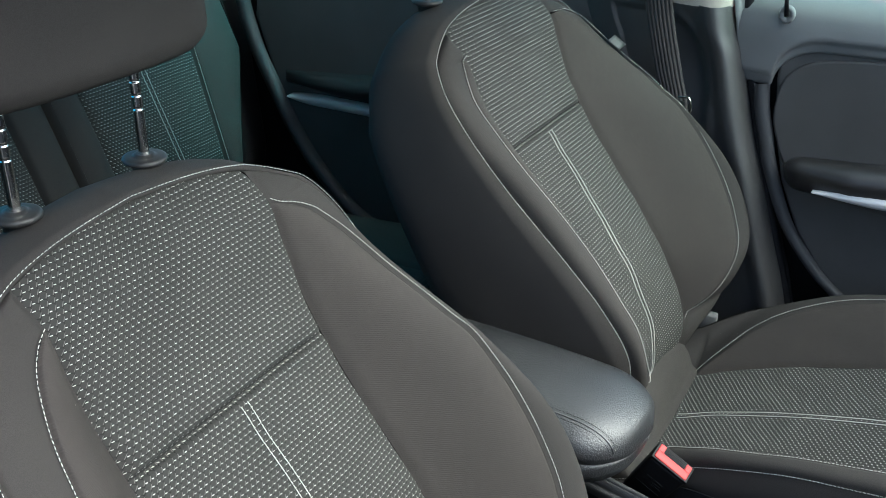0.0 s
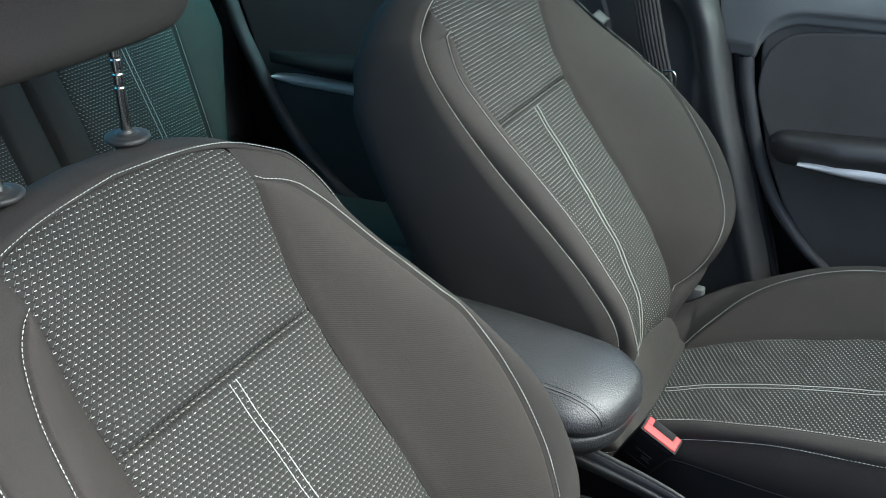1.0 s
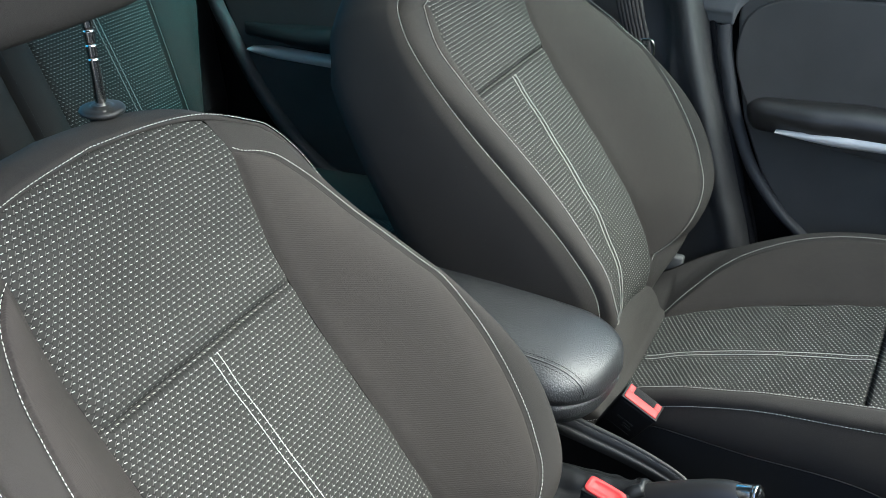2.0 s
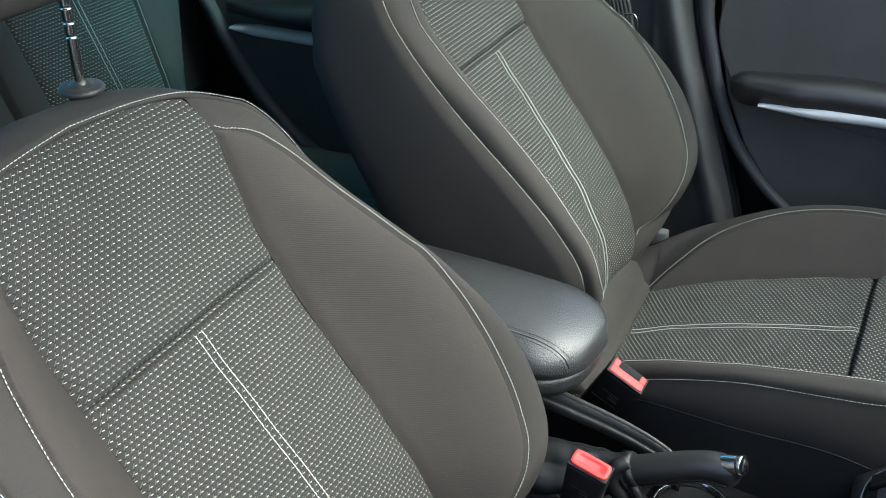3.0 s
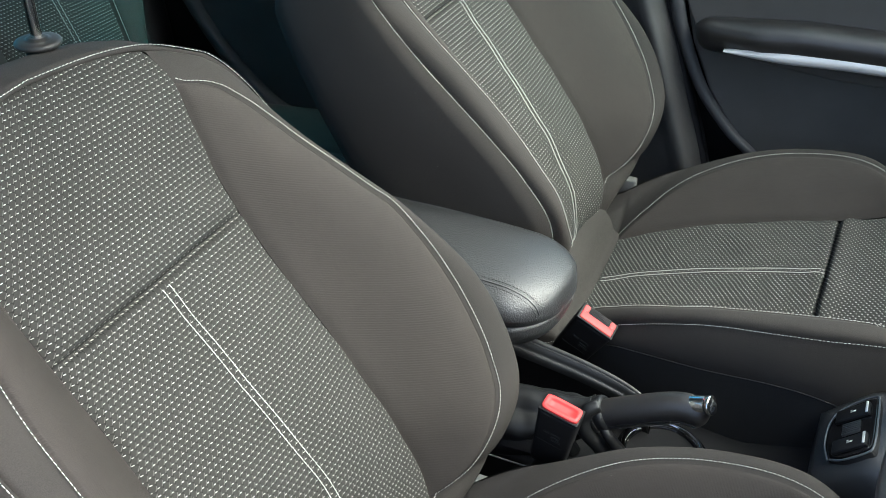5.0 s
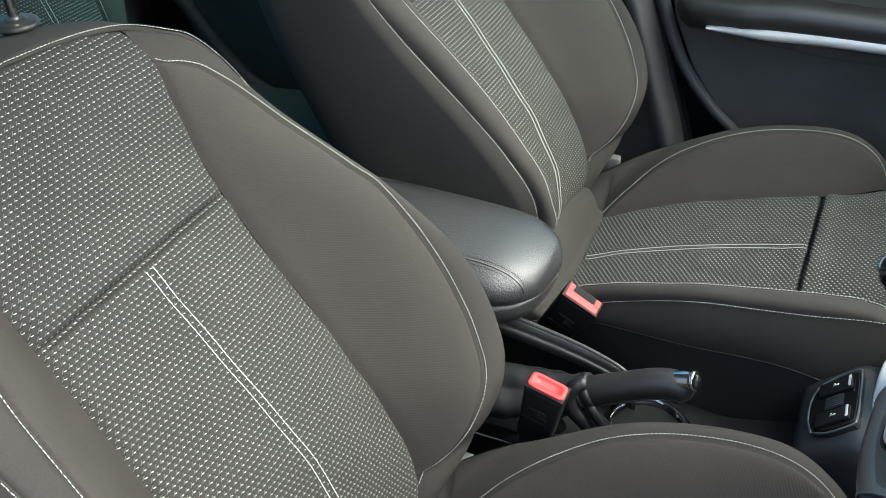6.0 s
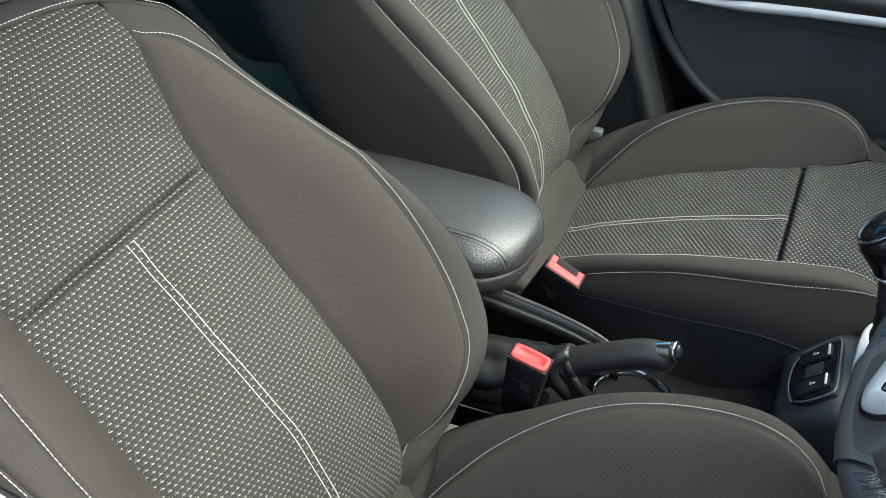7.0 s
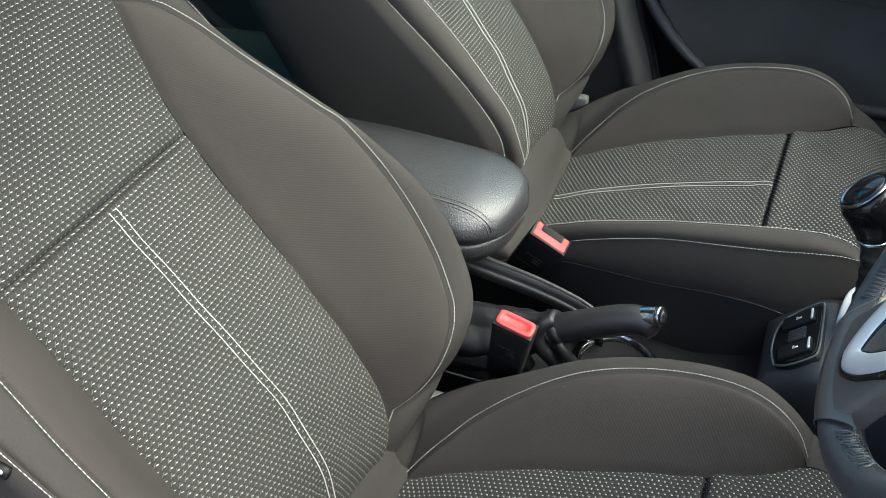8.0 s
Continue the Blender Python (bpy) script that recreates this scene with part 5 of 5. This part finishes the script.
# ================= handbrake =================
hb = empty("handbrake", (.093, -.03, .252))
tagged(hb, "black leather handbrake lever with a chrome button", "handbrake")
HO = np.array([.10, -.03, .25])
path = catmull([(.134, -.03, .313), (.160, -.03, .328), (.195, -.03, .346), (.220, -.03, .358), (.240, -.03, .3640), (.256, -.031, .3635), (.268, -.032, .360)], 50)
T = np.gradient(path, axis=0); T /= np.linalg.norm(T, axis=1, keepdims=True)
rr = []
a = np.linspace(0, 2 * np.pi, 32, endpoint=False)
for i, (p, t) in enumerate(zip(path, T)):
    k = i / 49
    n = np.array([-t[2], 0, t[0]])
    r = .0200 - .0005 * k - .0125 * max(0, (k - .90) / .10) ** 2.4
    rr.append([(p + np.array([0, 1, 0]) * r * .86 * math.cos(q) + n * (r * math.sin(q) - .004 * (1 - abs(math.cos(q))) * (math.sin(q) < 0) * k) - HO) for q in a])
surface("grip", np.array(rr), GRIP, hb, "black leather grip", closed=True, caps=True)
tube("grip_seam", path[2:46] - HO + np.array([0, -.0158, -.009]), .0009, BLACK, hb, n=6)
ax = np.array([.85, -.28, .45]); ax /= np.linalg.norm(ax)
n = np.cross(ax, np.array([0, 1.0, 0])); n /= -np.linalg.norm(n); m2 = np.cross(n, ax)
st = np.array([.2435, -.029, .3715]) - HO
def spun(prof):
    return np.array([[st + ax * h + m2 * r * math.cos(q) + n * r * math.sin(q) for q in a] for r, h in prof])
btn = spun([(.0112, -.004), (.0112, .0240), (.0109, .0246), (.0109, .0256), (.0118, .0262), (.0118, .0305), (.0113, .0316)])
surface("button", btn, BRIGHT, hb, "polished chrome release button", closed=True)
surface("button_cap", spun([(.0113, .0316), (.0103, .0323), (.007, .0330), (.003, .0333), (.0, .0334)]), STEEL, hb, "satin end of the button", closed=True)
ax = T[4]; n = np.array([-ax[2], 0, ax[0]])
# loose leather bag that sags back from the neck in long folds
bag = table([(0.0, .140, .323, .0205, .0190), (.10, .126, .312, .0240, .0225), (.25, .106, .302, .0290, .029), (.50, .072, .287, .0370, .038), (.75, .035, .276, .045, .043), (1.0, -.055, .262, .055, .046)])
rows = []
for k in np.linspace(0, 1, 60):
    bx, bz, rz, ry = bag(k)
    tip = np.array([-.6, 0, .8]) * max(0, 1 - k * 3) + np.array([-.15, 0, 1.0]) * min(1, k * 3)
    tip /= np.linalg.norm(tip)
    row = []
    for q in np.linspace(0, 2 * np.pi, 72, endpoint=False):
        f = 1 + .26 * min(1, k * 4) * (abs(math.cos(2.5 * (q - 1.75) + .8 * k)) - .6) + .03 * math.sin(k * 26 + 3 * q) * (1 - k)
        row.append(np.array([bx, -.03, bz]) + np.array([0, 1, 0]) * ry * f * math.cos(q) + tip * rz * f * math.sin(q) - HO)
    rows.append(row)
surface("gaiter", np.array(rows), SOFT, hb, "creased black leather gaiter", closed=True, flip=True)
for pts, r in (([(.142, -.040, .342), (.131, -.046, .336), (.126, -.048, .322), (.131, -.048, .303), (.146, -.044, .284), (.160, -.040, .262)], .0105),
               ([(.150, -.042, .312), (.157, -.045, .304), (.164, -.045, .295), (.175, -.042, .280), (.184, -.038, .262)], .0075),
               ([(.112, -.046, .312), (.104, -.050, .296), (.108, -.050, .280), (.118, -.046, .262)], .0105)):
    c = catmull(pts, 30)
    tube("gaiter_fold", c - HO, r * (.75 + .25 * np.sin(np.linspace(.25, 2.6, 30))), SOFT, hb, "rolled leather fold under the collar", n=12)
col = np.array([[(np.array([.146, -.03, .3225]) - ax * h + np.array([0, 1, 0]) * r * .9 * math.cos(q) + n * r * math.sin(q) - HO) for q in a] for r, h in ((.0180, -.006), (.0212, -.006), (.0232, -.003), (.0236, .001), (.0222, .0035), (.0228, .007), (.0236, .011), (.0226, .0165), (.019, .019))])
surface("gaiter_collar", col, SOFT, hb, "sewn leather collar", closed=True)
cs = np.array([(np.array([.146, -.03, .3225]) - ax * .006 + np.array([0, 1, 0]) * .0212 * math.cos(q) + n * .0236 * math.sin(q) - HO) for q in np.linspace(0, 2 * np.pi, 60)])
stitches("collar_seam", cs, hb, mat=DTHREAD, pitch=.005, normal=cs - cs.mean(0))

# ================= buckles =================
def build_buckle(m, label, slot):
    b = empty("seat_belt_buckle")
    b.matrix_world = m
    tagged(b, label, "belt buckle", "belt buckles")
    bm = box_bm((.050, .026, .108), (0, 0, -.056), .005, 3)
    for v in bm.verts:
        k = -v.co.z / .09
        v.co.x *= 1 - .14 * k
        v.co.y *= 1 - .06 * k
    part("case", bm, BLACK, b, "black plastic case")
    rim_ = [(-.0245, -.0125), (.0245, -.0125), (.0245, .0125), (-.0245, .0125)]
    prism("rim", rim_, -.003, .0012, "z", BLACK, b, bevel=.001)
    if slot:
        part("press_button", box_bm((.044, .0112, .005), (0, -.0050, .0005), .0016), RED, b, "red press button")
        part("press_button", box_bm((.0075, .0105, .005), (-.01825, .0052, .0003), .0012), RED, b, "red press button")
        part("press_button", box_bm((.0075, .0105, .005), (.01825, .0052, .0003), .0012), RED, b, "red press button")
        # flat plate in carpet black stands in for the shade inside the slot
        part("slot", box_bm((.028, .0095, .003), (0, .0055, .0002), .0005), CARPET, b, "dark plate for the shade in the tongue slot")
    else:
        def ring_at(hx, hy, z):
            q = np.linspace(0, 2 * np.pi, 40, endpoint=False)
            return [(math.copysign(abs(math.cos(t)) ** .35, math.cos(t)) * hx, math.copysign(abs(math.sin(t)) ** .35, math.sin(t)) * hy, z) for t in q]
        surface("press_button", np.array([ring_at(*r) for r in ((.0228, .0108, -.001), (.0228, .0108, .0032), (.0222, .0102, .0042), (.0172, .0060, .0042), (.0166, .0055, .0026), (.008, .002, .0024), (.0, .0, .0024))]), RED, b, "red press button with a shallow dish", closed=True)
    for i, (x, z, w) in enumerate(((-.008, -.036, .008), (.004, -.036, .012), (.004, -.042, .010), (.006, -.047, .012), (-.002, -.057, .034))):
        part("marking", box_bm((w, .0004, .0032 if i < 4 else .0006), (x, -.0132, z), 0), DARK, b, "small moulded marking")
    strap = catmull([(0, 0, -.100), (.0, .002, -.13), (-.005, .004, -.18), (-.01, .0, -.24)], 20)
    so = surface("strap", np.array([[(p[0] + c * .017, p[1], p[2]) for c in (-1, -.5, 0, .5, 1)] for p in strap]), BELT, b)
    md = so.modifiers.new("thick", "SOLIDIFY"); md.thickness = .004
    return b


build_buckle(axes_pose((.1075, -.110, .385), (.15, -.20, .85), (1, -.16, .1)), "black belt buckle with a red button beside the driver's seat", False)
build_buckle(axes_pose((.0885, .112, .351), (.45, -.22, .86), (.89, 0, -.45)) @ Matrix.Diagonal((1.13, 1.10, 1, 1)), "black belt buckle with a red slotted button beside the passenger seat", True)

# ================= steering wheel =================
whl = empty("steering_wheel")
tagged(whl, "black leather steering wheel with silver spoke inserts", "steering wheel")
tl = radians(31.6)
upv, nv = Vector((math.sin(tl), 0, math.cos(tl))), Vector((-math.cos(tl), 0, math.sin(tl)))
whl.matrix_world = Matrix.Translation((.5205, -.357, .7635)) @ Matrix((Vector((0, 1, 0)), upv, -nv)).transposed().to_4x4() @ Matrix.Rotation(radians(7), 4, "Z")
R0 = .181
a = np.linspace(0, 2 * np.pi, 160)
rr = []
for q in a:
    c = np.array([R0 * math.sin(q), R0 * math.cos(q), 0])
    o = c / R0
    thick = .0165 + .002 * math.exp(-((math.cos(q) + .55) / .12) ** 2)
    rr.append([(c + (o * math.cos(p) * thick * .92 + np.array([0, 0, 1]) * math.sin(p) * thick)) for p in np.linspace(0, 2 * np.pi, 24, endpoint=False)])
surface("rim", np.array(rr), TREAD, whl, "black leather rim", closed=True)
inner = np.array([((R0 - .0150) * math.sin(q), (R0 - .0150) * math.cos(q), -.0065) for q in np.linspace(.2, 6.1, 300)])
stitches("rim_seam", inner, whl, mat=GREY, pitch=.006, length=.009, width=.0012, normal=-inner)
hub = []
for r, h in ((.0, -.030), (.045, -.029), (.062, -.022), (.068, -.008), (.066, .012)):
    hub.append([(r * 1.1 * math.cos(p), r * .86 * math.sin(p), h) for p in np.linspace(0, 2 * np.pi, 40, endpoint=False)])
surface("hub", np.array(hub), DARK, whl, closed=True)
for ang in (64, -64):
    q = radians(ang)
    d0, d1 = np.array([math.sin(q), math.cos(q), 0]), np.array([math.cos(q), -math.sin(q), 0])
    sp = []
    for k in np.linspace(0, 1, 14):
        r = .055 + (.172 - .055) * k
        w = .028 - .010 * math.sin(k * math.pi)
        z0 = -.018 + .016 * k
        sp.append([(d0 * r + d1 * w * a_ + np.array([0, 0, z0 + b_])) for a_, b_ in ((-1, .010), (-1, -.002), (-.7, -.006), (.7, -.006), (1, -.002), (1, .010))])
    surface("spoke", np.array(sp), LEATHER, whl, "black spoke")
# lower spoke: a broad tongue with a pointed bright insert framed in gloss black
def face_z(r):
    return -.024 + .008 * np.clip((r - .05) / .11, 0, 1)


rows = []
for k in np.linspace(0, 1, 24):
    r = .050 + .122 * k
    hw = .044 + .012 * k ** 2
    rows.append([(hw * a_, -r, float(face_z(r)) + b_) for a_, b_ in ((-1.06, .020), (-1.03, .008), (-.97, .002), (-.85, .0), (-.4, -.0006), (0, -.001), (.4, -.0006), (.85, .0), (.97, .002), (1.03, .008), (1.06, .020))])
low = surface("spoke", np.array(rows), WHEEL, whl, "smooth dark leather lower spoke")


def spoke_strip(name, width, proud, mat, label):
    """A pointed loop lying on the lower spoke."""
    mid = catmull([(.044, -.052), (.041, -.080), (.033, -.110), (.021, -.136), (.008, -.1515), (0, -.1545), (-.008, -.1515), (-.021, -.136), (-.033, -.110), (-.041, -.080), (-.044, -.052)], 90)
    T = np.gradient(mid, axis=0); T /= np.linalg.norm(T, axis=1, keepdims=True)
    N = np.stack([T[:, 1], -T[:, 0]], 1)
    out = []
    for p, n2 in zip(mid, N):
        z = float(face_z(math.hypot(p[0], p[1])))
        out.append([(p[0] + n2[0] * a_ * width, p[1] + n2[1] * a_ * width, z - b_ * proud) for a_, b_ in ((-1, -1), (-.96, .5), (-.7, .95), (0, 1.1), (.7, .95), (.96, .5), (1, -1))])
    return surface(name, np.array(out), mat, low, label)


spoke_strip("insert_frame", .0142, .0022, GLOSS, "gloss black frame of the insert")
spoke_strip("spoke_insert", .0098, .0042, SILVER, "bright silver pointed insert")
# smooth leather section of the rim, sewn on slanting seams
AROUND = [(R0 + .0160, .006), (R0 + .0158, -.006), (R0 + .0105, -.0145), (R0 + .002, -.0182), (R0 - .008, -.0172), (R0 - .0165, -.0120), (R0 - .0200, -.0110)]
half = [.20, .22, .25, .29, .34, .40, .46]
rows = [[(math.sin(math.pi + h * k) * r, math.cos(math.pi + h * k) * r, z) for (r, z), h in zip(AROUND, half)] for k in np.linspace(-1, 1, 40)]
surface("rim_pad", np.array(rows), WHEEL, whl, "smooth leather section over the lower spoke")
for sg in (-1, 1):
    seam = catmull([(math.sin(math.pi + sg * h) * r, math.cos(math.pi + sg * h) * r, z) for (r, z), h in zip(AROUND, half)], 30)
    tube("pad_seam", seam, .0008, BEZEL, whl, "grey sewn edge", n=6)
col_ = np.array([(0, 0, .01), (0, -.0, .12), (0, .0, .32)])
tube("column", col_, [.055, .06, .06], BLACK, whl, n=24)
# grey lacing where the smooth section meets the rim
for sg in (-1, 1):
    zig = []
    rng = np.random.RandomState(7 + sg)
    for i, q in enumerate(np.linspace(.42, .74, 58)):
        r, h = ((R0 - .0070, -.0162), (R0 - .0142, -.0110), (R0 - .0166, -.005), (R0 - .0150, -.0095))[i % 4]
        r += rng.uniform(-.0008, .0008)
        zig.append((math.sin(math.pi + sg * q) * r, math.cos(math.pi + sg * q) * r, h))
    tube("lacing", np.array(zig), .00055, BEZEL, whl, "grey criss-cross lacing", n=5)
